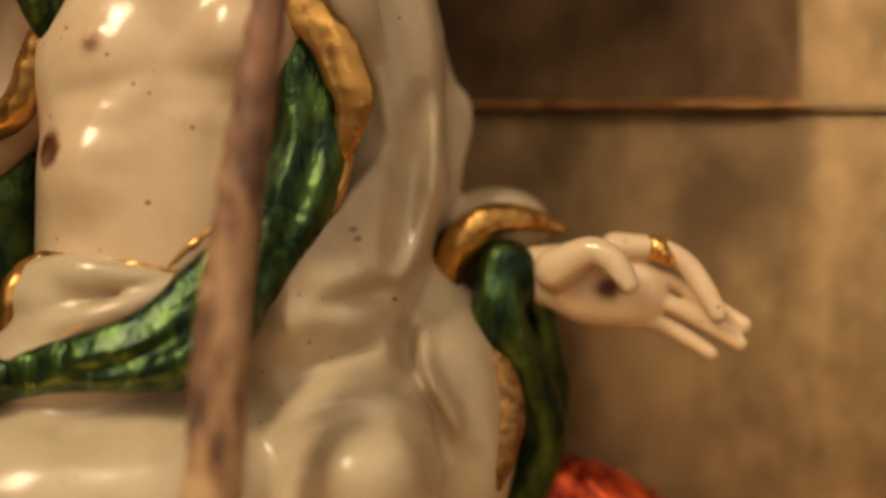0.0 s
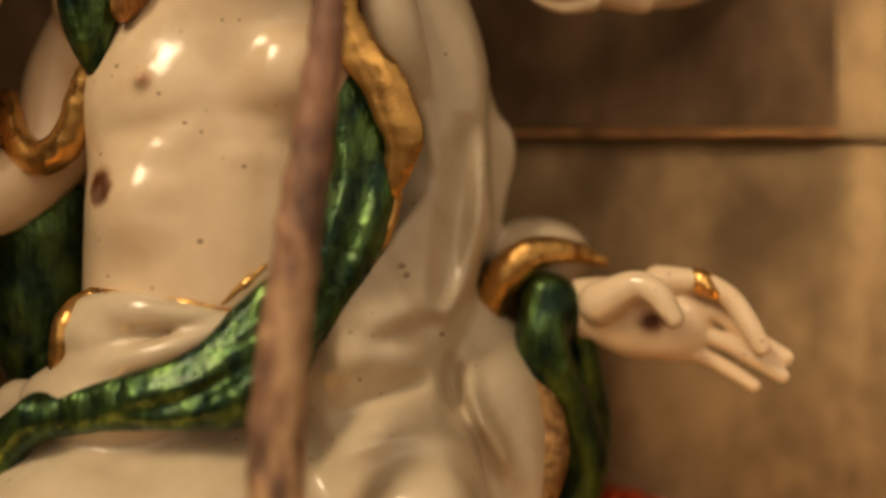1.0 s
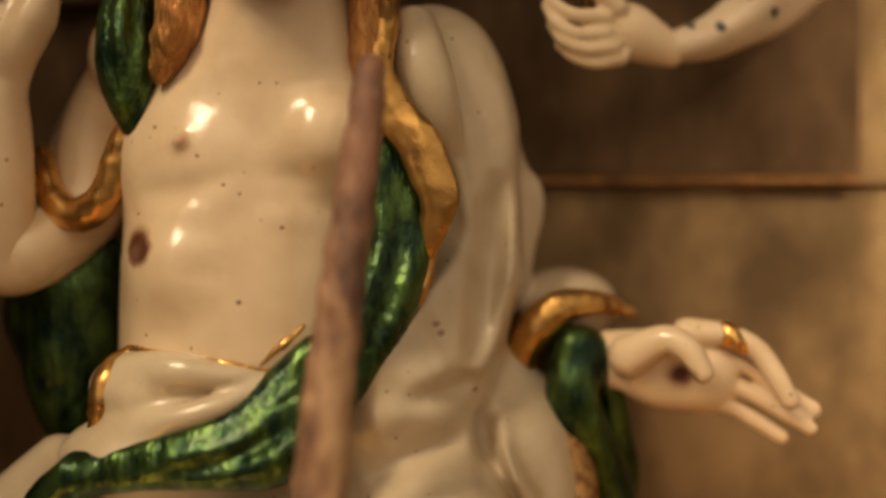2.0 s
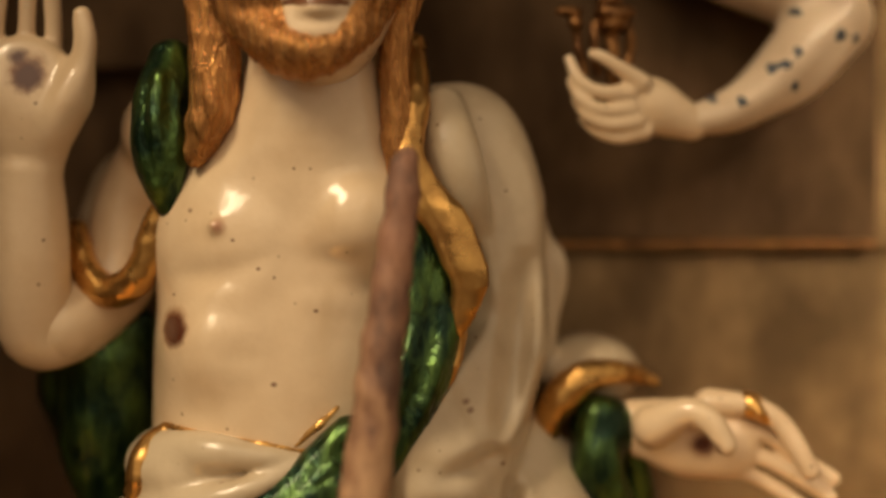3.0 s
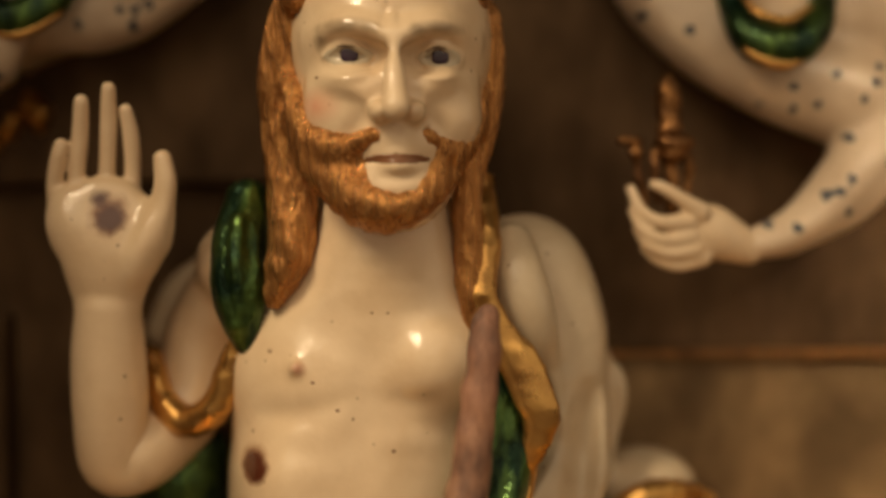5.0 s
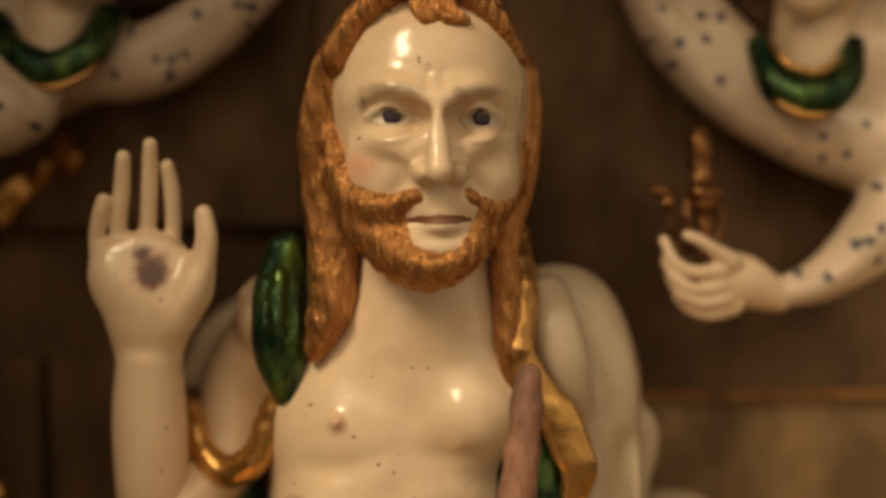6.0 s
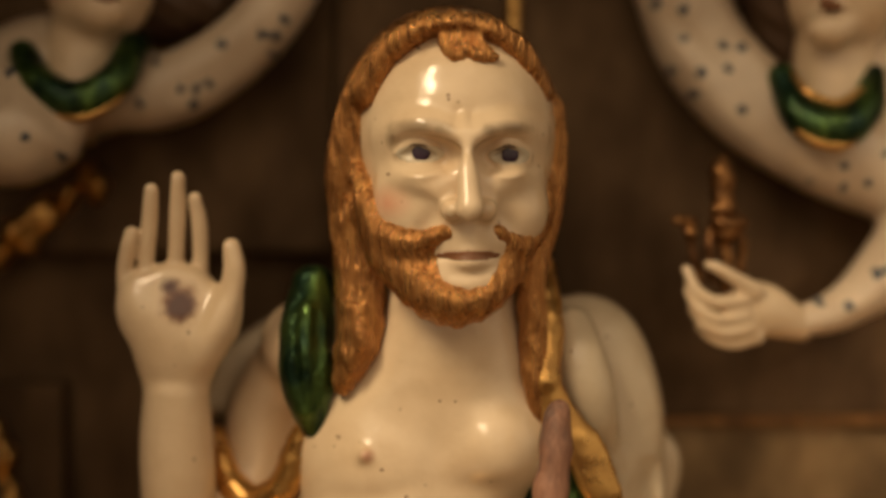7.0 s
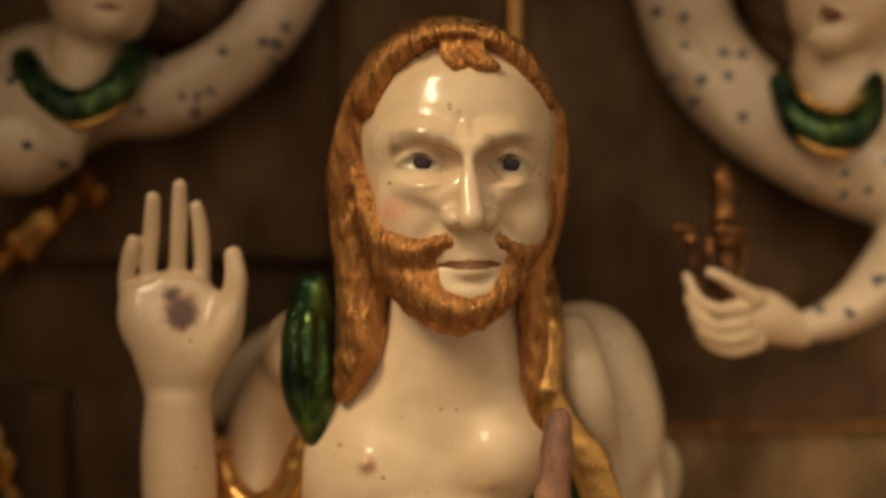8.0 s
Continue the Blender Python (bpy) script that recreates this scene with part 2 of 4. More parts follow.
class Solid:
    def __init__(self, lo, hi, step):
        self.step = step
        self.axes = [np.arange(a, b + step, step, dtype=np.float32) for a, b in zip(lo, hi)]
        self.f = np.full([len(a) for a in self.axes], 4.0, np.float32)

    def window(self, lo, hi, margin):
        cut = []
        for a, l, h in zip(self.axes, lo, hi):
            i, j = np.searchsorted(a, (l - margin, h + margin))
            cut.append(slice(int(i), int(j)))
        grid = np.meshgrid(*[a[c] for a, c in zip(self.axes, cut)], indexing="ij")
        return tuple(cut), grid

    def join(self, cut, d, k, how):
        f = self.f[cut]
        if f.size == 0:
            return self
        if how == "add":
            self.f[cut] = smin(f, d, k)
        elif how == "cut":
            self.f[cut] = -smin(-f, d, k)
        return self

    def ball(self, c, r, k=0.4, how="add", turn=None):
        """An ellipsoid; turn: Euler degrees."""
        r = np.broadcast_to(np.array(r, float), (3,))
        big = max(r) if turn else r
        cut, (x, y, z) = self.window(np.array(c) - big, np.array(c) + big, 1.2)
        x, y, z = x - c[0], y - c[1], z - c[2]
        if turn:
            m = np.array(Euler([radians(a) for a in turn]).to_matrix().transposed())
            x, y, z = [m[i, 0] * x + m[i, 1] * y + m[i, 2] * z for i in range(3)]
        k0 = np.sqrt((x / r[0]) ** 2 + (y / r[1]) ** 2 + (z / r[2]) ** 2)
        k1 = np.sqrt((x / r[0] ** 2) ** 2 + (y / r[1] ** 2) ** 2 + (z / r[2] ** 2) ** 2)
        return self.join(cut, k0 * (k0 - 1) / np.maximum(k1, 1e-4), k, how)

    def tube(self, points, radii, k=0.4, how="add", flat=(1, 1, 1), steps=6):
        """A round or flattened limb along a smooth line."""
        if np.isscalar(radii):
            radii = [radii] * len(points)
        q = curve(points, radii, steps)
        big = q[:, 3].max()
        cut, g = self.window(q[:, :3].min(0) - big, q[:, :3].max(0) + big, 1.0)
        if self.f[cut].size == 0:
            return self
        g = [a * s for a, s in zip(g, flat)]
        best = np.full(g[0].shape, 9.0, np.float32)
        q[:, :3] *= flat
        for a, b in zip(q[:-1], q[1:]):
            ab = b[:3] - a[:3]
            n = max(float(ab @ ab), 1e-9)
            lim = max(a[3], b[3]) + 1.0
            sub = []
            for i in range(3):
                ax = self.axes[i][cut[i]] * flat[i]
                l, h = np.searchsorted(ax, (min(a[i], b[i]) - lim, max(a[i], b[i]) + lim))
                sub.append(slice(int(l), int(h)))
            sub = tuple(sub)
            p = [gg[sub] - a[i] for i, gg in enumerate(g)]
            if p[0].size == 0:
                continue
            t = np.clip((p[0] * ab[0] + p[1] * ab[1] + p[2] * ab[2]) / n, 0, 1)
            d = np.sqrt(sum((p[i] - t * ab[i]) ** 2 for i in range(3))) - (a[3] + (b[3] - a[3]) * t)
            best[sub] = np.minimum(best[sub], d)
        return self.join(cut, best, k, how)

    def fold(self, points, width, height, step=False):
        """A ridge (or groove, with a negative height) along a line as seen from the front; step: one steep side, the line's right."""
        q = curve(points, [1] * len(points), 5)[:, :3]
        reach = 3.0 * width
        ix = slice(*np.searchsorted(self.axes[0], (q[:, 0].min() - reach, q[:, 0].max() + reach)))
        iz = slice(*np.searchsorted(self.axes[2], (q[:, 2].min() - reach, q[:, 2].max() + reach)))
        x, z = np.meshgrid(self.axes[0][ix], self.axes[2][iz], indexing="ij")
        if x.size == 0:
            return self
        best, where, side = np.full(x.shape, 99.0), np.zeros(x.shape), np.ones(x.shape)
        for i, (a, b) in enumerate(zip(q[:-1], q[1:])):
            ux, uz = b[0] - a[0], b[2] - a[2]
            n = max(ux * ux + uz * uz, 1e-9)
            t = np.clip(((x - a[0]) * ux + (z - a[2]) * uz) / n, 0, 1)
            d = np.hypot(x - a[0] - t * ux, z - a[2] - t * uz)
            closer = d < best
            best[closer] = d[closer]
            where[closer] = ((i + t) / (len(q) - 1))[closer]
            side[closer] = np.sign((x - a[0]) * uz - (z - a[2]) * ux)[closer]
        lift = np.exp(-(best / width) ** 2)
        if step:
            lift = np.where(side > 0, np.exp(-(best / (0.22 * width)) ** 2), np.exp(-best / width))
        lift = height * lift * np.clip(4 * where * (1 - where), 0, 1) ** 0.8
        self.f[ix, :, iz] -= lift[:, None, :].astype(np.float32)
        return self

    def ripple(self, fn):
        x, y, z = np.meshgrid(*self.axes, indexing="ij", sparse=True)
        self.f += fn(x, y, z).astype(np.float32)
        return self

    def soften(self, times=1):
        """Rounds off sharp creases and edges."""
        for _ in range(times):
            for ax in range(3):
                g = np.moveaxis(self.f, ax, 0)
                h = g.copy()
                h[1:-1] = 0.25 * (g[:-2] + g[2:]) + 0.5 * g[1:-1]
                self.f = np.moveaxis(h, 0, ax)
        return self

    def on(self, base, proud=0.05):
        """Keeps what lies within or just over another solid on the same grid: an inlay."""
        self.f = np.maximum(self.f, base.f - proud)
        return self

    def like(self):
        other = Solid((0, 0, 0), (1, 1, 1), 1.0)
        other.step, other.axes = self.step, self.axes
        other.f = np.full(self.f.shape, 4.0, np.float32)
        return other

    def skin(self):
        """Its surface as corners and four-sided faces."""
        f = self.f
        for ax in range(3):
            for end in (0, -1):
                sl = [slice(None)] * 3
                sl[ax] = end
                f[tuple(sl)] = np.maximum(f[tuple(sl)], 0.3 * self.step)
        ins = f < 0
        n = ins.shape
        count = np.zeros([a - 1 for a in n], np.int8)
        for i in (0, 1):
            for j in (0, 1):
                for k in (0, 1):
                    count += ins[i:n[0] - 1 + i, j:n[1] - 1 + j, k:n[2] - 1 + k]
        cells = np.argwhere((count > 0) & (count < 8))
        ids = np.full(count.shape, -1, np.int32)
        ids[tuple(cells.T)] = np.arange(len(cells))
        total, times = np.zeros((len(cells), 3)), np.zeros(len(cells))
        for ax in range(3):
            o1, o2 = (ax + 1) % 3, (ax + 2) % 3
            for u in (0, 1):
                for v in (0, 1):
                    off = np.zeros(3, int)
                    off[o1], off[o2] = u, v
                    end = off.copy()
                    end[ax] = 1
                    fa, fb = f[tuple((cells + off).T)], f[tuple((cells + end).T)]
                    hit = (fa < 0) != (fb < 0)
                    t = fa[hit] / (fa[hit] - fb[hit])
                    p = np.repeat(off[None].astype(float), hit.sum(), 0)
                    p[:, ax] += t
                    total[hit] += p
                    times[hit] += 1
        co = (cells + total / times[:, None]) * self.step + np.array([a[0] for a in self.axes])
        faces = []
        for ax in range(3):
            o1, o2 = (ax + 1) % 3, (ax + 2) % 3
            a, b = [slice(None)] * 3, [slice(None)] * 3
            a[ax], b[ax] = slice(0, -1), slice(1, None)
            ia, ib = ins[tuple(a)], ins[tuple(b)]
            e = np.argwhere(ia != ib)
            e = e[(e[:, o1] > 0) & (e[:, o2] > 0) & (e[:, o1] < n[o1] - 1) & (e[:, o2] < n[o2] - 1)]
            quad = []
            for u, v in ((-1, -1), (0, -1), (0, 0), (-1, 0)):
                c = e.copy()
                c[:, o1] += u
                c[:, o2] += v
                quad.append(ids[tuple(c.T)])
            quad = np.stack(quad, 1)
            turned = ~ia[tuple(e.T)]
            quad[turned] = quad[turned][:, ::-1]
            faces.append(quad)
        return co, np.vstack(faces)


def one_mesh(name, pieces, origin=(0, 0, 0)):
    """Joins solids, each with its material, into one mesh object."""
    mats, co, faces, slots, base = [], [], [], [], 0
    for solid, mat in pieces:
        c, q = solid.skin()
        if mat not in mats:
            mats.append(mat)
        co.append(c)
        faces.append(q + base)
        slots.append(np.full(len(q), mats.index(mat)))
        base += len(c)
    co, faces, slots = np.vstack(co), np.vstack(faces), np.concatenate(slots)
    me = bpy.data.meshes.new(name)
    me.vertices.add(len(co))
    me.vertices.foreach_set("co", ((co - origin) * 0.001).ravel())
    me.loops.add(faces.size)
    me.loops.foreach_set("vertex_index", faces.ravel().astype(np.int32))
    me.polygons.add(len(faces))
    me.polygons.foreach_set("loop_start", np.arange(0, faces.size, 4, dtype=np.int32))
    me.polygons.foreach_set("material_index", slots.astype(np.int32))
    me.polygons.foreach_set("use_smooth", np.ones(len(faces), bool))
    for m in mats:
        me.materials.append(m)
    me.update(calc_edges=True)
    ob = new(name, me)
    ob.location = [0.001 * v for v in origin]
    return ob


def slab(name, lo, hi, mat, bevel=0.3):
    bm = bmesh.new()
    bmesh.ops.create_cube(bm, size=1)
    mid = [0.5 * (a + b) for a, b in zip(lo, hi)]
    for v in bm.verts:
        v.co = [0.001 * (m + c * (b - a)) for m, c, a, b in zip(mid, v.co, lo, hi)]
    bmesh.ops.bevel(bm, geom=bm.edges[:], offset=bevel * 0.001, segments=2, affect="EDGES", profile=0.6)
    me = bpy.data.meshes.new(name)
    bm.to_mesh(me)
    bm.free()
    me.materials.append(mat)
    return new(name, me)


# ---- the niche ----
BASE = 17.6
tagged(slab("floor", (-400, -400, -30), (400, 400, 0), paint("table_dark", (0.10, 0.065, 0.04), 0.5), 2), "dark brown display table top", "floor", kind="structure")
tagged(slab("base", (-53.8, 44, 0.2), (52, 96, BASE), GILT, 1.2), "gilt plinth under the figures", "plinth", kind="structure")
tagged(slab("wall_back", (-53.98, 77.2, BASE), (52, 90, 100), DARKPLATE, 0.4), "dark gilt back plate of the niche", "wall", kind="structure")
tagged(slab("wall_left", (-58, 26, 0.2), (-54, 90, 100), PLATE, 0.4), "gilt side plate of the niche", "wall", kind="structure")
tagged(slab("wall_right", (48.2, 60, BASE), (52, 86, 100), PLATE, 0.4), "gilt side plate of the niche", "wall", kind="structure")
tagged(slab("ceiling", (-58, 34, 100.02), (52, 90, 104), DARKPLATE, 0.4), "gilt top plate of the niche", "ceiling", kind="structure")
SEAM = 43.6
tagged(slab("panel_lower", (-22, 75.6, BASE), (48.15, 80, SEAM), PLATE, 0.15), "burnished brown-gold lower panel with fine scratches", "panel", kind="structure")
tagged(slab("panel_middle", (-19.40, 74.2, SEAM + 0.45), (21.86, 80, 99.98), DARKPLATE, 0.25), "dark gilt plate above a ledge", "panel", kind="structure")
tagged(slab("trim", (-19.40, 74.05, SEAM + 0.02), (21.86, 77.1, SEAM + 0.44), DULL, 0.12), "narrow worn copper-gilt ledge between the plates", "trim", kind="structure")
upright = slab("panel_side", (0, 0, SEAM + 0.02), (24, 2, 100), PLATE, 0.15)
upright.matrix_world = pose(0.0219, 0.0748, 0, 0, 0, 0.6)
tagged(upright, "burnished brown-gold upright panel", "panel", kind="structure")
tagged(slab("panel_upper", (-53.95, 74.8, 54.80), (-19.43, 80, 99.98), DARKPLATE, 0.5), "dark gilt upper panel", "panel", kind="structure")
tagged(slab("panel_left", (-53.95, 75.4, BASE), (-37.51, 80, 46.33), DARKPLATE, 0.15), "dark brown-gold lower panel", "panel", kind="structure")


# ---- the seated figure ----
def seated_figure():
    pieces = []
    # torso, neck and shoulders
    body = Solid((-36, 54, 17), (6, 75, 58), 0.17)
    body.tube([(-13.32, 65.00, 45.99), (-13.52, 65.00, 42.85), (-13.72, 65.00, 39.39), (-13.80, 65.00, 34.35)], [6.35, 7.0, 7.5, 7.6], 0.5, flat=(1, 0.98, 1))
    body.ball((-15.40, 64.10, 44.40), (5.8, 6.0, 4.6), 1.8)
    body.ball((-9.90, 61.00, 45.20), (3.1, 4.0, 3.3), 1.2)
    body.ball((-16.90, 61.60, 38.90), (2.8, 4.2, 3.0), 1.6)
    body.tube([(-20.46, 64.50, 50.04), (-13.16, 62.80, 50.25), (-7.20, 65.20, 50.40)], [2.6, 2.6, 2.2], 1.5)
    body.tube([(-12.43, 62.20, 47.84), (-12.28, 61.40, 51.99), (-12.10, 61.80, 54.75)], [4.3, 3.7, 3.2], 1.0)
    body.tube([(-17.32, 63.00, 45.84), (-14.77, 62.00, 48.20), (-12.28, 61.80, 49.15), (-9.78, 62.00, 48.17), (-7.21, 62.60, 46.48)], [2.2, 2.4, 2.5, 2.4, 2.1], 2.4)
    body.fold([(-17.17, 60.00, 47.14), (-14.74, 60.00, 48.80), (-12.78, 60.00, 48.48)], 0.5, 0.07)
    body.fold([(-9.30, 60.00, 47.40), (-10.51, 60.00, 48.62), (-11.87, 60.00, 48.48)], 0.5, 0.07)
    body.fold([(-13.28, 58.00, 47.47), (-13.44, 58.00, 42.40), (-13.74, 58.00, 36.20)], 0.84, -0.12)
    body.fold([(-19.05, 58.00, 42.42), (-16.38, 58.00, 42.75), (-13.57, 58.00, 43.53)], 0.60, -0.15)
    body.fold([(-13.15, 58.00, 43.53), (-10.48, 58.00, 43.24), (-7.95, 58.00, 44.08)], 0.60, -0.12)
    body.fold([(-19.20, 58.00, 41.29), (-16.67, 58.00, 41.57), (-14.42, 58.00, 41.28)], 0.60, 0.10)
    body.fold([(-19.49, 58.00, 38.48), (-16.68, 58.00, 38.75), (-14.16, 58.00, 38.18)], 0.60, -0.07)
    body.fold([(-13.02, 58.00, 41.00), (-11.05, 58.00, 41.27), (-9.08, 58.00, 40.84)], 0.60, 0.08)
    # raised arm
    body.tube([(-20.66, 65.50, 50.09), (-23.05, 66.50, 46.31), (-23.81, 66.00, 41.86), (-26.12, 63.50, 39.59)], [2.0, 2.1, 2.1, 2.0], 0.6)
    body.ball((-16.81, 58.10, 44.94), (0.42, 0.45, 0.42), 0.3)
    body.soften(1)
    pieces.append((body, FLESH))

    # raised hand
    hand = Solid((-36, 56, 34), (-20, 69, 63), 0.14)
    hand.tube([(-24.14, 66.00, 40.75), (-25.96, 64.00, 39.53), (-27.31, 63.20, 39.38), (-27.38, 62.50, 42.12), (-27.42, 62.30, 45.14), (-27.35, 62.00, 47.65)], [1.8, 2.0, 1.95, 2.05, 2.02, 1.78], 0.6)
    hand.tube([(-27.33, 62.00, 46.56), (-27.34, 62.00, 48.28), (-27.21, 61.60, 50.50), (-27.30, 61.50, 52.18)], [1.1, 1.8, 2.5, 2.75], 0.3, flat=(1, 1.45, 1))
    hand.ball((-29.23, 61.40, 52.54), (1.2, 1.2, 1.9), 0.7)
    hand.ball((-24.98, 61.00, 51.48), (1.2, 1.4, 2.4), 0.7, turn=(0, 20, 0))
    hand.tube([(-24.66, 60.90, 51.49), (-24.06, 60.50, 53.50), (-23.90, 60.30, 54.57), (-24.00, 60.40, 55.72)], [0.95, 0.72, 0.66, 0.50], 0.4)
    hand.tube([(-29.76, 61.60, 52.83), (-29.92, 61.30, 54.39), (-29.57, 60.80, 55.79), (-29.39, 60.70, 56.46)], [0.6, 0.47, 0.46, 0.40], 0.2)
    hand.tube([(-28.84, 61.60, 52.98), (-28.76, 61.30, 54.85), (-28.51, 61.10, 56.99), (-28.29, 60.60, 58.76)], [0.6, 0.47, 0.47, 0.40], 0.2)
    hand.tube([(-27.45, 61.70, 53.28), (-27.19, 61.40, 55.14), (-27.01, 61.10, 57.60), (-26.88, 60.70, 59.42)], [0.6, 0.46, 0.46, 0.40], 0.2)
    hand.tube([(-26.13, 61.90, 53.10), (-25.91, 61.80, 54.96), (-25.89, 61.40, 56.98), (-26.04, 61.00, 58.33)], [0.6, 0.46, 0.46, 0.36], 0.2)
    hand.ball((-26.59, 58.90, 53.18), (1.8, 1.0, 1.7), 1.2, "cut")
    hand.ball((-26.66, 58.40, 54.25), (3.6, 1.6, 1.5), 1.2, "cut")
    pieces.append((hand, FLESH))

    # lowered hand
    low = Solid((2, 58, 27), (19, 70, 39), 0.13)
    low.tube([(4.51, 66.60, 33.48), (6.16, 66.00, 33.50), (8.13, 65.80, 33.04), (10.23, 65.60, 32.75)], [1.6, 1.75, 2.2, 1.95], 0.5, flat=(1, 1.7, 1))
    low.tube([(6.05, 64.80, 33.89), (7.71, 63.60, 34.85), (8.80, 63.00, 34.39), (9.49, 62.70, 33.20)], [1.2, 0.82, 0.72, 0.62], 0.3)
    low.tube([(9.29, 65.40, 35.03), (11.31, 64.80, 35.03), (12.78, 64.30, 34.28), (13.65, 63.80, 32.96), (14.33, 63.50, 31.64)], [0.9, 0.62, 0.58, 0.58, 0.50], 0.3)
    low.tube([(10.26, 65.80, 33.50), (12.33, 65.40, 33.36), (14.06, 65.00, 32.16), (15.86, 64.70, 30.98)], [0.75, 0.52, 0.5, 0.5], 0.25)
    low.tube([(10.28, 65.90, 32.58), (12.33, 65.40, 31.99), (14.02, 64.80, 31.12), (15.64, 64.30, 30.04)], [0.75, 0.5, 0.5, 0.42], 0.25)
    low.tube([(9.97, 65.90, 31.36), (11.45, 65.60, 31.07), (12.89, 65.20, 30.34), (14.28, 64.90, 29.46)], [0.7, 0.46, 0.45, 0.40], 0.25)
    low.ball((8.89, 63.60, 32.82), (1.3, 0.6, 0.9), 0.8, "cut")
    pieces.append((low, FLESH))
    band = low.like()
    band.tube([(11.37, 64.80, 35.27), (11.68, 64.20, 34.37)], [0.62, 0.62], 0.1, flat=(1, 1, 1)).on(low, 0.12)
    band.ball((11.68, 64.00, 34.73), (0.3, 0.3, 0.3), 0.15)
    pieces.append((band, GILT))

    # head
    box = ((-22, 51, 49), (-2, 70, 69.6), 0.1)
    face = Solid(*box)
    face.ball((-12.02, 60.80, 61.81), (5.35, 6.4, 6.5))
    face.ball((-11.95, 59.60, 57.56), (4.3, 5.0, 5.2), 1.5)
    face.ball((-11.78, 57.80, 54.07), (2.6, 2.9, 2.2), 1.2)
    face.tube([(-11.70, 54.70, 61.88), (-11.68, 53.70, 60.05), (-11.61, 53.00, 58.41), (-11.57, 52.75, 57.74)], [0.42, 0.48, 0.58, 0.68], 0.7)
    face.ball((-12.40, 54.20, 57.62), (0.66, 0.8, 0.55), 0.6)
    face.ball((-10.68, 54.40, 57.61), (0.6, 0.8, 0.55), 0.6)
    face.tube([(-15.63, 57.10, 61.43), (-14.14, 55.10, 61.54), (-12.43, 54.45, 61.14)], [0.4, 0.8, 0.75], 0.9)
    face.tube([(-10.89, 54.45, 61.14), (-9.57, 55.20, 61.51), (-8.14, 57.60, 61.38)], [0.75, 0.8, 0.35], 0.9)
    face.ball((-13.89, 54.30, 60.36), (1.9, 1.6, 0.98), 0.8, "cut")
    face.ball((-9.60, 54.40, 60.30), (1.65, 1.6, 0.98), 0.8, "cut")
    face.ball((-13.95, 56.70, 60.49), (1.35, 1.35, 1.0), 0.15)
    face.ball((-9.42, 56.80, 60.40), (1.25, 1.35, 1.0), 0.15)
    face.tube([(-15.10, 55.75, 60.46), (-14.03, 55.15, 61.04), (-12.74, 55.45, 60.39)], [0.16, 0.24, 0.15], 0.18)
    face.tube([(-14.99, 55.85, 60.29), (-13.87, 55.35, 59.80), (-12.85, 55.55, 60.22)], [0.15, 0.22, 0.15], 0.2)
    face.tube([(-10.55, 55.55, 60.38), (-9.54, 55.20, 60.95), (-8.49, 56.00, 60.34)], [0.15, 0.24, 0.15], 0.18)
    face.tube([(-10.44, 55.60, 60.22), (-9.53, 55.40, 59.73), (-8.54, 56.10, 60.17)], [0.15, 0.22, 0.15], 0.2)
    face.tube([(-15.53, 56.90, 59.31), (-13.95, 55.40, 59.27), (-12.84, 55.00, 58.84)], [0.3, 0.5, 0.3], 0.7)
    face.tube([(-10.19, 55.10, 58.84), (-9.17, 55.70, 59.21), (-8.15, 57.50, 59.30)], [0.3, 0.45, 0.25], 0.7)
    face.ball((-14.60, 57.10, 57.70), (1.5, 1.5, 1.4), 1.2)
    face.ball((-8.90, 57.40, 57.60), (1.4, 1.5, 1.5), 1.2)
    face.ball((-11.44, 56.00, 56.31), (1.9, 1.3, 1.0), 0.8)
    face.tube([(-12.93, 55.60, 55.51), (-11.60, 54.90, 55.70), (-10.05, 55.60, 55.52)], [0.25, 0.36, 0.25], 0.2)
    face.tube([(-12.70, 55.60, 55.11), (-11.55, 54.85, 55.09), (-10.22, 55.60, 55.13)], [0.25, 0.40, 0.25], 0.2)
    face.tube([(-13.16, 55.30, 55.30), (-11.62, 54.40, 55.44), (-9.91, 55.30, 55.34)], [0.1, 0.14, 0.1], 0.12, "cut")
    face.ball((-11.62, 56.00, 54.18), (1.8, 1.2, 0.95), 0.6)
    face.fold([(-12.25, 55.00, 61.47), (-12.14, 55.00, 62.17), (-12.00, 55.00, 62.72)], 0.25, -0.13)
    face.fold([(-11.36, 55.00, 61.47), (-11.42, 55.00, 62.17), (-11.47, 55.00, 62.72)], 0.25, -0.11)
    face.fold([(-12.65, 55.00, 57.87), (-13.54, 56.00, 56.88), (-13.88, 56.00, 55.89)], 0.55, -0.22)
    face.fold([(-10.42, 55.00, 57.86), (-9.71, 56.00, 57.01), (-9.43, 56.00, 56.16)], 0.55, -0.18)
    face.fold([(-14.63, 55.00, 63.83), (-12.13, 55.00, 64.02), (-9.36, 55.00, 63.68)], 0.4, -0.04)
    face.fold([(-14.2, 55.0, 62.9), (-12.4, 55.0, 62.6), (-10.8, 55.0, 62.6), (-9.2, 55.0, 62.9)], 0.4, -0.05)
    face.fold([(-15.50, 56.00, 59.51), (-14.80, 56.00, 59.14), (-13.53, 55.50, 58.66), (-12.84, 55.00, 58.29)], 0.45, 0.22)
    face.fold([(-15.05, 56.00, 59.51), (-13.87, 56.00, 59.28), (-12.70, 55.00, 59.59)], 0.22, 0.2)
    face.fold([(-10.59, 55.00, 59.47), (-9.48, 56.00, 59.27), (-8.49, 56.00, 59.55)], 0.22, 0.18)
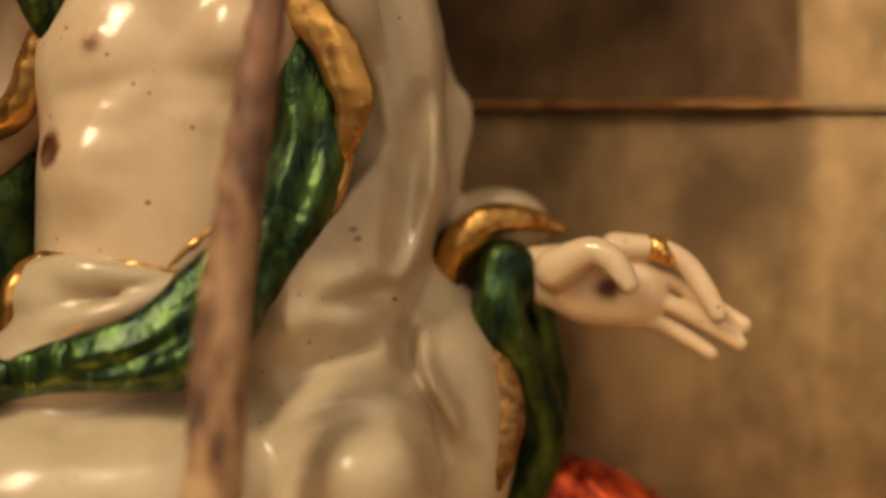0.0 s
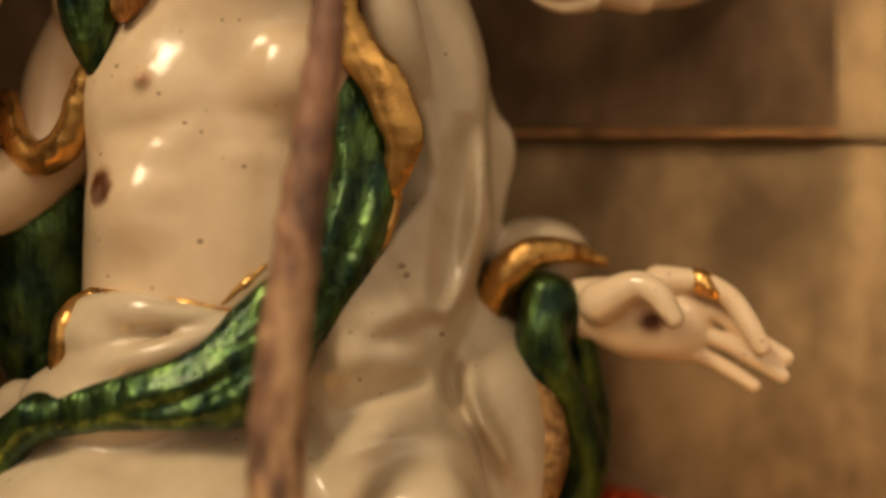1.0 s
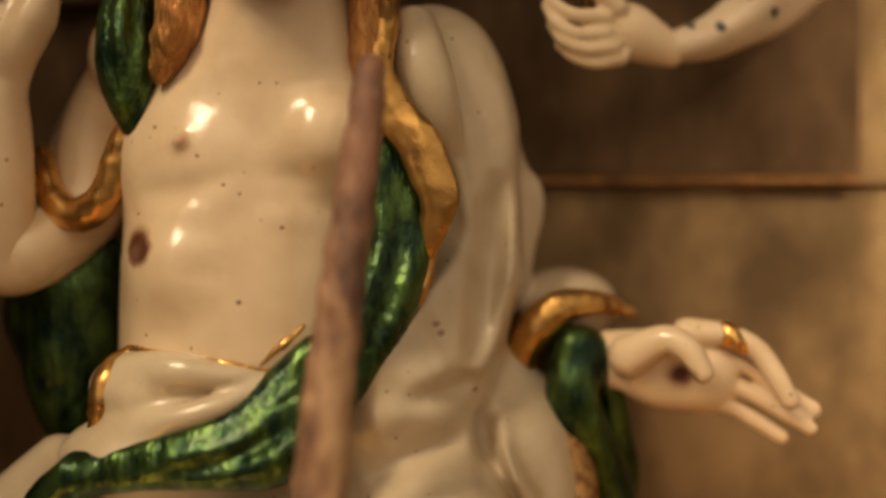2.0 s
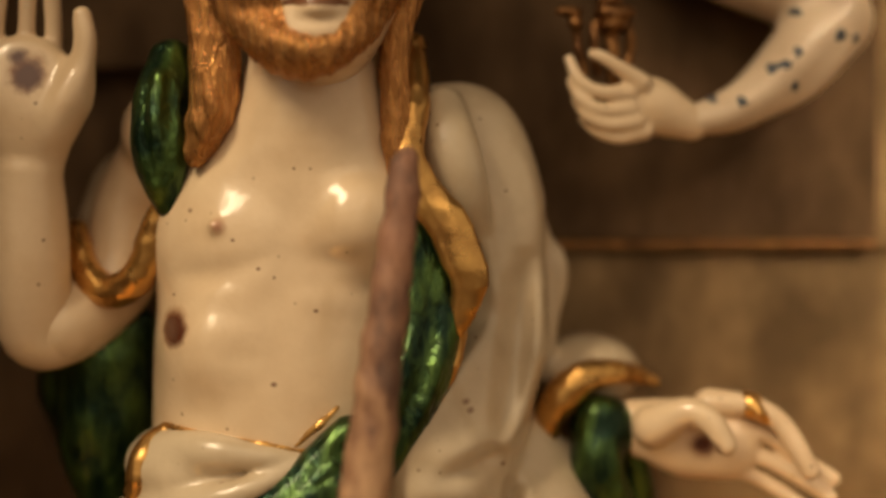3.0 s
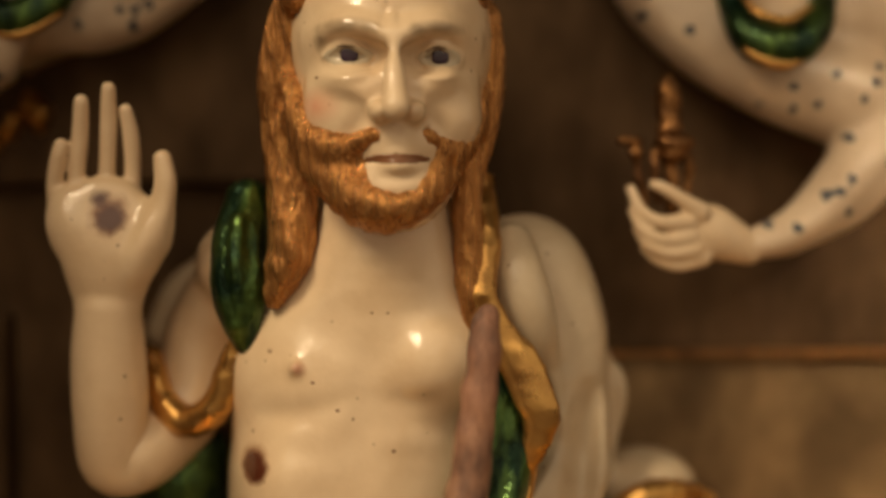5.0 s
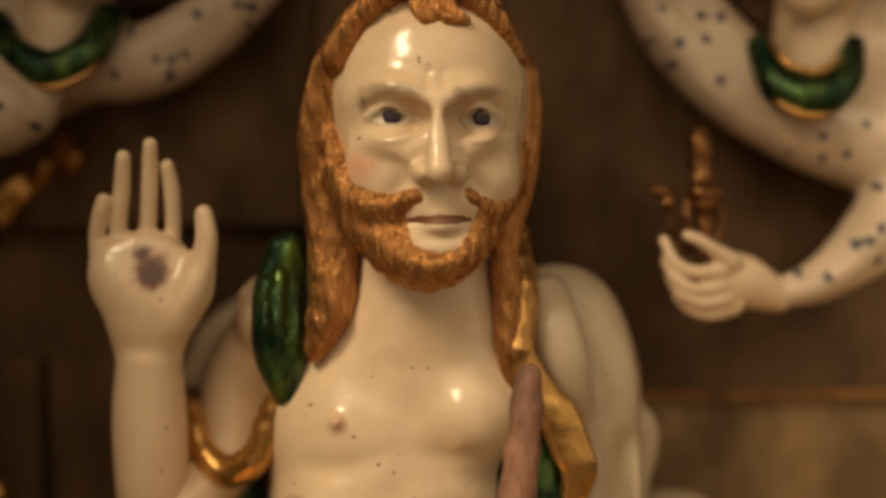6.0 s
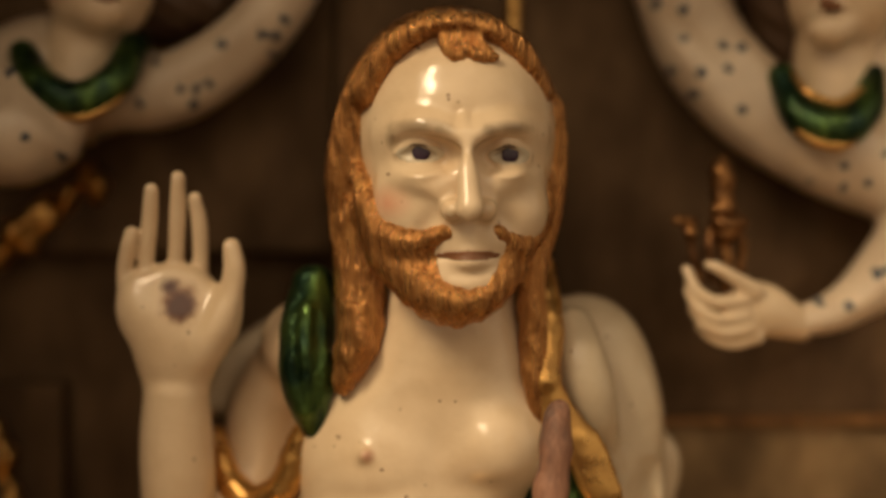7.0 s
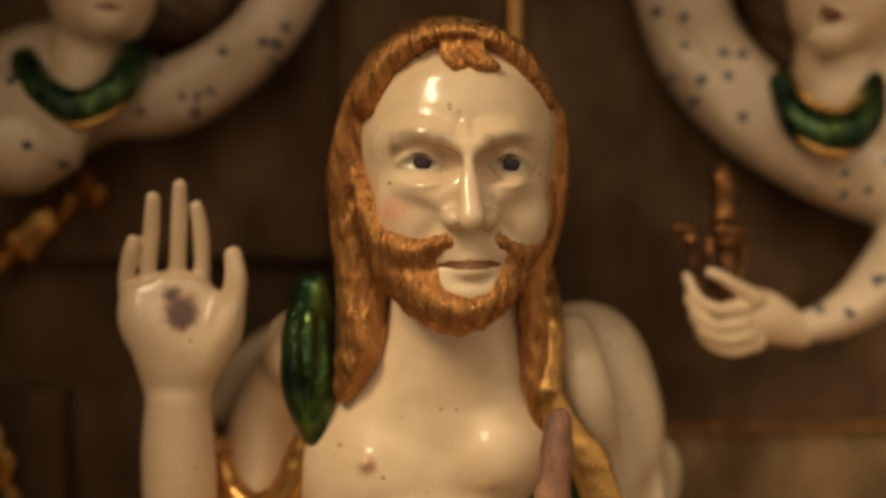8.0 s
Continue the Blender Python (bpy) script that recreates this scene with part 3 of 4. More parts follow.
    face.fold([(-12.70, 56.00, 54.53), (-11.51, 56.00, 54.41), (-10.31, 56.00, 54.57)], 0.28, -0.16)
    face.soften(1)
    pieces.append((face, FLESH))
    for spot, size, mat in (
        ((-13.87, 55.34, 60.50), (0.46, 0.14, 0.50), IRIS), ((-9.47, 55.44, 60.39), (0.44, 0.14, 0.49), IRIS),
    ):
        d = Solid(tuple(c - 0.6 for c in spot), tuple(c + 0.6 for c in spot), 0.05)
        d.ball(spot, size)
        pieces.append((d, mat))
    lips = face.like()
    lips.ball((-11.54, 55.00, 55.42), (1.65, 1.6, 0.27), 0.1)
    lips.on(face, 0.03)
    pieces.append((lips, LIP))
    white = face.like()
    white.ball((-13.92, 55.50, 60.42), (1.25, 1.0, 0.52), 0.05).ball((-9.51, 55.60, 60.33), (1.1, 1.0, 0.52), 0.05).on(face, 0.015)
    pieces.append((white, EYE_WHITE))
    lash = face.like()
    lash.tube([(-15.15, 55.60, 60.37), (-14.03, 54.95, 60.89), (-12.69, 55.30, 60.30)], [0.08, 0.11, 0.08], 0.05, flat=(1, 0.3, 1))
    lash.tube([(-10.62, 55.40, 60.29), (-9.55, 55.05, 60.81), (-8.51, 55.80, 60.25)], [0.08, 0.11, 0.08], 0.05, flat=(1, 0.3, 1))
    lash.on(face, 0.015)
    pieces.append((lash, LASH))

    # hair and beard
    hair = Solid((-24, 50.5, 41.5), (-2, 70, 69.8), 0.11)
    hair.ball((-12.31, 62.80, 61.55), (6.2, 6.3, 7.25))
    hair.tube([(-17.05, 59.40, 63.52), (-17.82, 60.00, 60.28), (-17.61, 60.20, 57.27), (-17.25, 60.00, 54.26), (-17.19, 59.60, 51.58), (-17.54, 59.40, 49.80), (-18.21, 59.40, 48.24)], [1.0, 1.15, 1.2, 1.3, 1.25, 1.0, 0.4], 0.8)
    hair.tube([(-6.97, 60.40, 62.98), (-6.80, 60.60, 59.97), (-7.27, 60.20, 57.23), (-7.96, 59.60, 54.24), (-8.00, 59.20, 50.67), (-7.94, 58.90, 47.72), (-7.99, 58.80, 46.09)], [0.7, 0.8, 0.85, 0.8, 0.75, 0.55, 0.25], 0.7)
    hair.tube([(-16.63, 57.80, 63.67), (-15.21, 56.80, 65.71), (-12.66, 56.00, 66.59), (-9.64, 56.80, 66.07), (-7.68, 58.40, 63.71)], [0.9, 0.85, 1.0, 0.9, 0.7], 0.7)
    hair.ball((-12.09, 54.80, 61.32), (4.75, 5.0, 5.35), 0.3, "cut")
    hair.tube([(-12.43, 56.00, 66.81), (-12.72, 55.60, 66.03), (-12.45, 55.30, 65.33), (-11.78, 55.40, 65.06)], [0.45, 0.36, 0.32, 0.2], 0.15)
    hair.tube([(-11.95, 56.00, 66.81), (-11.83, 55.50, 65.96), (-11.23, 55.30, 65.27), (-10.50, 55.40, 65.00)], [0.45, 0.36, 0.32, 0.18], 0.15)
    hair.tube([(-11.47, 56.00, 66.70), (-10.99, 55.60, 65.92), (-10.43, 55.50, 65.35), (-10.04, 55.60, 65.19)], [0.38, 0.3, 0.26, 0.18], 0.15)
    # beard
    hair.tube([(-16.74, 58.40, 57.58), (-15.43, 57.20, 55.51), (-13.83, 56.20, 54.04), (-12.28, 55.70, 53.22), (-10.65, 56.10, 53.89), (-9.24, 57.40, 55.30), (-8.03, 58.80, 57.25)], [0.8, 1.25, 1.4, 1.45, 1.3, 1.05, 0.7], 0.7)
    hair.tube([(-16.19, 57.40, 56.58), (-15.10, 56.30, 56.17), (-13.96, 55.70, 55.90), (-13.40, 55.90, 55.04), (-13.12, 56.00, 53.90)], [0.7, 0.85, 0.62, 0.6, 0.6], 0.6)
    hair.tube([(-8.42, 57.80, 56.39), (-9.17, 56.80, 55.99), (-9.67, 56.20, 55.53), (-9.89, 56.40, 54.43)], [0.7, 0.85, 0.7, 0.7], 0.6)
    hair.tube([(-14.30, 56.10, 55.80), (-13.50, 55.25, 56.25), (-12.70, 54.85, 56.60)], [0.55, 0.55, 0.42], 0.5)
    hair.tube([(-9.31, 56.60, 55.82), (-9.88, 55.60, 56.35), (-10.35, 55.15, 56.65)], [0.5, 0.5, 0.36], 0.5)
    hair.tube([(-17.09, 58.40, 59.49), (-16.53, 57.40, 57.88), (-15.53, 56.50, 56.62), (-14.44, 55.90, 55.95)], [0.5, 0.65, 0.65, 0.6], 0.6)
    hair.tube([(-7.31, 59.20, 59.03), (-7.76, 58.60, 57.40), (-8.58, 57.60, 56.45), (-9.39, 56.60, 55.91)], [0.5, 0.65, 0.7, 0.6], 0.6)
    hair.ball((-11.67, 53.40, 54.78), (1.85, 2.2, 1.2), 0.5, "cut")

    def strands(x, y, z):
        turn = np.arctan2(x + 11.7, 61.5 - y) * 6.0
        wave = 0.5 * np.sin(0.9 * z + 1.3 * x) + 0.35 * np.sin(1.9 * z - 1.7 * y + 2.0)
        return 0.04 * np.sin(turn * 2.9 + 2.4 * wave) + 0.032 * np.sin(turn * 6.7 - 2.2 * wave + 0.6 * z) + 0.022 * np.sin(turn * 11.5 + 4 * wave)

    hair.tube([(-17.48, 58.50, 52.58), (-17.07, 58.40, 50.81), (-17.74, 58.60, 49.01)], [0.3, 0.35, 0.2], 0.3)
    hair.soften(2)
    hair.ripple(strands)
    hair.ripple(lambda x, y, z: 0.05 * np.clip((55.0 - z) / 4.0, 0, 1) * np.sin(4.4 * x + 1.2 * z) * np.sin(2.6 * z - 1.4 * x + y))
    pieces.append((hair, HAIR))

    # robe: shoulder fall, lap and sleeve
    robe = Solid((-33, 50, 17.5), (9, 78, 56), 0.17)
    robe.tube([(-5.67, 64.40, 50.53), (-4.13, 65.00, 49.73), (-3.18, 65.20, 47.01), (-2.84, 65.40, 43.87), (-3.09, 65.40, 39.42), (-3.86, 65.00, 35.14)], [2.2, 2.9, 3.05, 3.1, 3.4, 3.8], 1.0)
    robe.tube([(-1.64, 67.30, 47.95), (-0.19, 67.80, 44.52), (0.61, 68.00, 42.30), (-0.03, 68.00, 39.43), (-1.17, 67.50, 36.26)], [0.7, 1.1, 1.15, 1.2, 1.6], 0.9)
    robe.tube([(-5.57, 62.00, 51.22), (-5.15, 60.90, 49.12), (-4.44, 61.10, 46.72), (-3.57, 62.40, 44.09)], [1.1, 1.45, 1.3, 0.6], 0.8)
    robe.ball((-7.43, 67.00, 31.92), (6.0, 8.6, 8.2), 1.2)
    robe.ball((-4.45, 66.50, 34.72), (4.6, 5.4, 6.5), 1.0)
    # front flap, shoulder facets and the deep valley beside them
    robe.fold([(-2.44, 62.00, 40.22), (-4.60, 62.00, 37.71), (-6.74, 61.00, 34.67), (-8.81, 60.00, 32.06)], 2.0, 1.05, True)
    robe.fold([(-1.54, 64.00, 49.03), (-0.65, 65.00, 47.04), (-0.08, 66.00, 44.07)], 0.45, 0.2)
    robe.fold([(-3.28, 62.00, 44.35), (-2.96, 62.00, 42.32), (-2.44, 62.00, 39.99)], 0.5, 0.5)
    robe.fold([(-1.11, 63.00, 43.85), (-1.64, 63.00, 40.00), (-2.12, 63.00, 35.85), (-2.48, 63.00, 33.78)], 0.75, -1.05)
    robe.fold([(-0.28, 64.00, 43.32), (-0.40, 64.00, 39.11), (-1.07, 64.00, 35.50), (-2.42, 63.00, 32.89)], 0.5, 0.55)
    robe.fold([(0.39, 66.00, 46.24), (0.76, 66.00, 42.21), (0.48, 66.00, 39.11)], 0.5, -0.5)
    robe.fold([(0.11, 65.00, 37.89), (-0.50, 65.00, 35.14), (-1.07, 64.00, 32.19), (-1.29, 63.00, 29.33)], 0.9, -1.0)
    robe.fold([(-6.27, 60.00, 32.06), (-3.87, 61.00, 32.69), (-2.21, 62.00, 33.22)], 0.45, -0.4)
    robe.fold([(-6.27, 60.00, 33.19), (-4.30, 61.00, 33.66), (-2.70, 62.00, 34.45)], 0.7, 0.3)
    # lap and knees
    robe.tube([(-6.86, 66.00, 28.90), (-4.64, 61.00, 25.97), (-3.91, 58.50, 22.53)], [5.2, 4.4, 4.0], 1.4)
    robe.ball((-3.52, 55.80, 24.40), (2.6, 2.2, 2.4), 1.2)
    robe.fold([(-8.38, 58.00, 30.52), (-5.96, 59.00, 31.62), (-3.16, 61.00, 31.22)], 0.9, 0.45)
    robe.fold([(-7.90, 57.00, 28.44), (-5.11, 58.00, 29.61), (-2.81, 61.00, 30.30)], 0.6, -0.7)
    robe.fold([(-0.33, 60.00, 24.72), (-1.34, 59.00, 27.14), (-3.81, 57.00, 28.09), (-6.86, 56.00, 27.28), (-8.58, 55.00, 25.83)], 1.1, 0.5, True)
    robe.fold([(-7.25, 55.00, 24.56), (-6.10, 55.00, 26.34), (-4.13, 56.00, 26.97), (-2.13, 58.00, 25.60)], 0.9, -0.3)
    robe.fold([(-8.78, 55.00, 26.60), (-7.89, 55.00, 25.83), (-7.51, 55.00, 24.30)], 0.9, 0.3)
    robe.fold([(-2.21, 60.00, 31.77), (-2.10, 60.00, 29.80), (-1.87, 60.00, 27.82)], 0.4, -0.5)
    robe.tube([(-1.21, 67.00, 31.30), (-0.58, 66.00, 28.29), (0.18, 65.50, 25.00), (0.33, 65.50, 21.04)], [2.4, 2.4, 2.4, 2.2], 2.0)
    robe.ball((-17.96, 62.60, 22.80), (10.4, 8.8, 5.3), 1.2)
    robe.ball((-13.07, 61.60, 22.90), (7.0, 7.6, 5.3), 1.2)
    robe.fold([(-20.53, 55.00, 26.34), (-17.21, 55.00, 26.47), (-14.15, 55.00, 26.09), (-12.10, 55.00, 26.85)], 0.69, -0.22)
    robe.fold([(-19.51, 55.00, 27.88), (-16.19, 55.00, 28.00), (-12.36, 55.00, 27.88)], 0.69, 0.14)
    # roll of cloth over the hip
    robe.ball((-17.59, 62.20, 32.43), (4.7, 5.0, 2.5), 0.8, turn=(0, 4, 0))
    robe.tube([(-19.89, 60.00, 33.58), (-17.28, 57.80, 33.85), (-14.45, 57.20, 33.65), (-12.45, 57.80, 33.69)], [0.95, 1.0, 0.65, 0.3], 0.6)
    robe.tube([(-19.90, 58.80, 30.93), (-17.37, 57.20, 31.57), (-14.87, 56.80, 32.26), (-12.36, 57.40, 33.29)], [0.8, 0.8, 0.7, 0.4], 0.6)
    robe.ball((-15.34, 60.20, 32.65), (3.2, 2.6, 1.5), 0.8)
    robe.fold([(-19.49, 58.00, 32.07), (-16.51, 57.00, 32.64), (-13.07, 57.00, 33.44)], 0.30, -0.22)
    robe.ball((-17.84, 60.60, 29.40), (5.6, 4.0, 2.4), 1.0)
    # sleeve
    robe.ball((2.95, 70.00, 36.35), (3.2, 3.6, 2.25), 0.8)
    robe.ball((0.97, 67.20, 28.48), (3.0, 3.0, 4.2), 1.5)
    robe.ball((1.75, 67.20, 24.74), (2.4, 2.4, 4.4), 1.5)
    robe.tube([(-0.71, 66.20, 30.64), (-0.36, 65.60, 28.25), (0.55, 65.40, 25.83), (1.16, 65.40, 23.08)], [1.5, 1.7, 1.8, 1.8], 1.6)
    robe.ball((0.33, 64.60, 24.23), (2.6, 2.8, 6.0), 2.0)
    robe.fold([(-1.11, 63.00, 32.00), (-0.76, 63.00, 29.33), (0.57, 63.00, 26.66), (1.76, 63.00, 24.28)], 0.55, 0.65)
    robe.fold([(-1.92, 62.00, 31.53), (-1.74, 62.00, 29.20), (-0.67, 62.00, 26.57), (0.50, 62.00, 24.23)], 0.7, -0.55)
    # far end of the robe past the hip
    robe.tube([(-28.57, 63.00, 24.49), (-26.17, 62.50, 26.51), (-23.96, 62.00, 28.79)], [2.0, 1.8, 1.4], 0.8)
    # cloth behind the raised arm
    robe.tube([(-23.39, 73.00, 49.77), (-25.49, 73.00, 48.02), (-26.73, 73.00, 45.57)], [1.0, 1.2, 1.1], 0.8)
    robe.soften(2)
    pieces.append((robe, WHITE))

    # green lining and sash
    green = Solid((-37, 52, 19), (10, 76, 56), 0.16)
    green.tube([(-8.47, 60.00, 47.56), (-7.96, 60.40, 45.40), (-7.08, 60.80, 43.21), (-6.53, 60.60, 40.37), (-7.44, 59.60, 36.96), (-8.54, 58.60, 33.94), (-9.36, 57.80, 32.61)], [0.6, 1.3, 2.0, 2.2, 2.1, 1.4, 0.9], 0.6, flat=(1, 0.95, 1))
    green.fold([(-7.45, 59.00, 44.34), (-7.01, 59.00, 40.78), (-7.92, 58.00, 36.64), (-8.97, 57.00, 33.44)], 0.5, 0.25)
    green.fold([(-6.55, 59.00, 43.79), (-6.14, 59.00, 39.96), (-7.16, 58.00, 36.37), (-8.44, 57.00, 33.31)], 0.5, -0.3)
    green.fold([(-5.31, 59.00, 40.78), (-6.03, 58.00, 37.18), (-7.52, 57.00, 33.97)], 0.4, 0.2)
    green.tube([(-10.27, 57.60, 34.76), (-11.83, 57.40, 33.16), (-13.34, 57.00, 31.59), (-15.40, 56.80, 30.54), (-18.16, 57.20, 29.85), (-21.80, 58.40, 29.01)], [0.9, 1.0, 1.05, 1.0, 0.9, 0.9], 0.5)
    green.tube([(-10.16, 57.00, 31.85), (-11.93, 56.60, 30.03), (-14.56, 56.60, 29.38), (-17.84, 57.00, 29.07), (-22.07, 58.40, 28.25)], [1.7, 1.5, 1.1, 0.8, 0.7], 0.6)
    green.fold([(-10.24, 56.00, 33.99), (-12.84, 56.00, 31.39), (-14.79, 56.00, 30.35), (-18.30, 56.00, 29.57)], 0.5, 0.3)
    green.fold([(-10.24, 56.00, 32.30), (-12.32, 56.00, 30.74), (-14.40, 56.00, 29.83), (-17.26, 56.00, 29.25)], 0.4, -0.35)
    green.tube([(-21.77, 57.60, 28.92), (-23.32, 58.20, 27.46), (-24.35, 58.80, 25.42)], [1.0, 1.1, 1.1], 0.5)
    # cuff lining of the sleeve
    green.ball((3.60, 66.80, 33.48), (2.0, 2.2, 1.9), 0.4)
    green.tube([(3.24, 65.80, 34.11), (3.07, 65.40, 31.39), (4.33, 66.20, 28.58), (5.57, 67.40, 25.33), (5.10, 68.20, 22.68), (3.88, 69.00, 20.30)], [1.4, 1.5, 1.25, 1.25, 1.4, 1.4], 0.6)
    green.tube([(4.98, 66.60, 32.56), (5.66, 67.40, 30.02), (6.40, 68.60, 26.75), (6.28, 69.00, 23.82)], [0.8, 0.9, 0.8, 0.6], 0.5)
    # shoulder of the raised arm and the fall behind it
    green.tube([(-19.76, 61.80, 53.54), (-19.97, 60.60, 51.19), (-19.96, 60.30, 48.48), (-19.64, 60.60, 46.14)], [1.2, 1.5, 1.45, 0.8], 0.6)
    green.tube([(-19.96, 59.60, 52.49), (-20.15, 59.20, 50.14), (-20.00, 59.60, 47.08)], [0.3, 0.45, 0.3], 0.4)
    green.fold([(-20.30, 60.00, 53.06), (-20.47, 60.00, 50.04), (-20.04, 60.00, 47.01)], 0.3, -0.2)
    green.fold([(-19.40, 60.00, 53.06), (-19.32, 60.00, 50.04), (-19.52, 60.00, 47.01)], 0.3, -0.2)
    green.ball((-25.11, 68.50, 36.40), (3.9, 3.0, 4.6), 0.8)
    green.tube([(-22.83, 66.50, 39.25), (-23.89, 66.80, 35.35), (-23.75, 67.50, 31.97)], [1.2, 1.7, 1.6], 0.7)
    green.tube([(-24.34, 66.50, 37.76), (-25.04, 67.20, 33.07), (-24.52, 67.50, 29.28)], [2.2, 2.4, 1.6], 0.8)
    green.ripple(lambda x, y, z: 0.05 * np.sin(0.8 * x - 1.1 * z) * np.sin(0.9 * z + 0.7 * x + y) + 0.02 * np.sin(3.7 * x - 1.3 * z) * np.sin(2.3 * z + x))
    pieces.append((green, GREEN))

    # gilt borders
    trim = Solid((-37, 54, 24), (12, 74, 60), 0.13)
    trim.tube([(-7.53, 58.90, 48.61), (-6.69, 58.90, 46.66), (-5.57, 58.80, 45.32), (-4.86, 58.70, 43.84), (-4.28, 58.70, 42.14), (-4.86, 59.20, 40.03)], [0.9, 1.0, 1.1, 1.1, 0.95, 0.6], 0.3, flat=(1, 2.0, 1))
    trim.tube([(-4.89, 59.80, 39.47), (-5.29, 59.40, 37.79), (-5.92, 59.00, 36.26)], [0.55, 0.5, 0.3], 0.3)
    trim.tube([(-7.17, 62.40, 54.39), (-7.09, 60.20, 51.16), (-7.40, 59.00, 48.60)], [0.75, 0.85, 0.75], 0.3)
    # cuff
    trim.tube([(0.96, 66.20, 31.80), (0.40, 66.20, 32.58), (0.32, 66.00, 33.99), (1.04, 65.60, 35.41), (2.30, 65.60, 36.43), (3.76, 66.20, 36.71), (5.27, 67.00, 36.56), (6.62, 67.60, 36.05)], [0.4, 0.55, 0.8, 1.05, 0.95, 0.78, 0.55, 0.3], 0.3)
    # short sleeve of the raised arm
    trim.tube([(-25.65, 65.00, 44.76), (-24.90, 63.80, 42.64), (-23.25, 62.80, 41.48), (-21.43, 62.00, 42.59), (-20.55, 61.60, 44.85), (-20.17, 61.20, 45.89)], [0.6, 0.8, 0.92, 0.92, 0.85, 0.55], 0.3)
    # waist
    trim.tube([(-19.81, 60.20, 34.61), (-17.67, 58.20, 34.62), (-15.00, 57.30, 34.33), (-12.23, 57.40, 33.85)], [0.32, 0.2, 0.2, 0.14], 0.2)
    trim.tube([(-19.68, 60.20, 34.41), (-20.38, 59.80, 33.78), (-20.80, 59.20, 32.55), (-21.23, 59.40, 30.62)], [0.35, 0.75, 0.8, 0.5], 0.2)
    trim.tube([(-12.81, 57.00, 34.23), (-11.62, 57.00, 35.29), (-10.77, 57.40, 36.04)], [0.14, 0.18, 0.14], 0.2)


    def dents(x, y, z):
        return 0.03 * np.sin(1.5 * x + 0.9 * z) * np.sin(1.9 * z - 1.1 * x + y) + 0.035 * np.sin(4.1 * z + 3.1 * x) * np.sin(3.3 * x - 2.2 * z + 2 * y)

    trim.ripple(dents)
    rim = Solid((-1, 60, 20), (7, 70, 34), 0.13)
    rim.tube([(1.93, 65.40, 31.48), (2.81, 65.00, 29.23), (3.39, 64.70, 27.15), (3.08, 64.30, 25.11), (2.12, 63.90, 22.94)], [0.2, 0.65, 0.9, 1.1, 1.1], 0.3)
    rim.ripple(dents)
    pieces.append((rim, WORN))
    pieces.append((trim, GILT))
    return one_mesh("statue", pieces)


tagged(seated_figure(), "white enamelled seated figure with gilt hair and green-lined robe", "statue")


# ---- angels and small things ----
def dotted(base, spots, r=0.42):
    d = base.like()
    for s in spots:
        d.ball(s, (r, 2.6, r), 0.0)
    return d.on(base, 0.04)


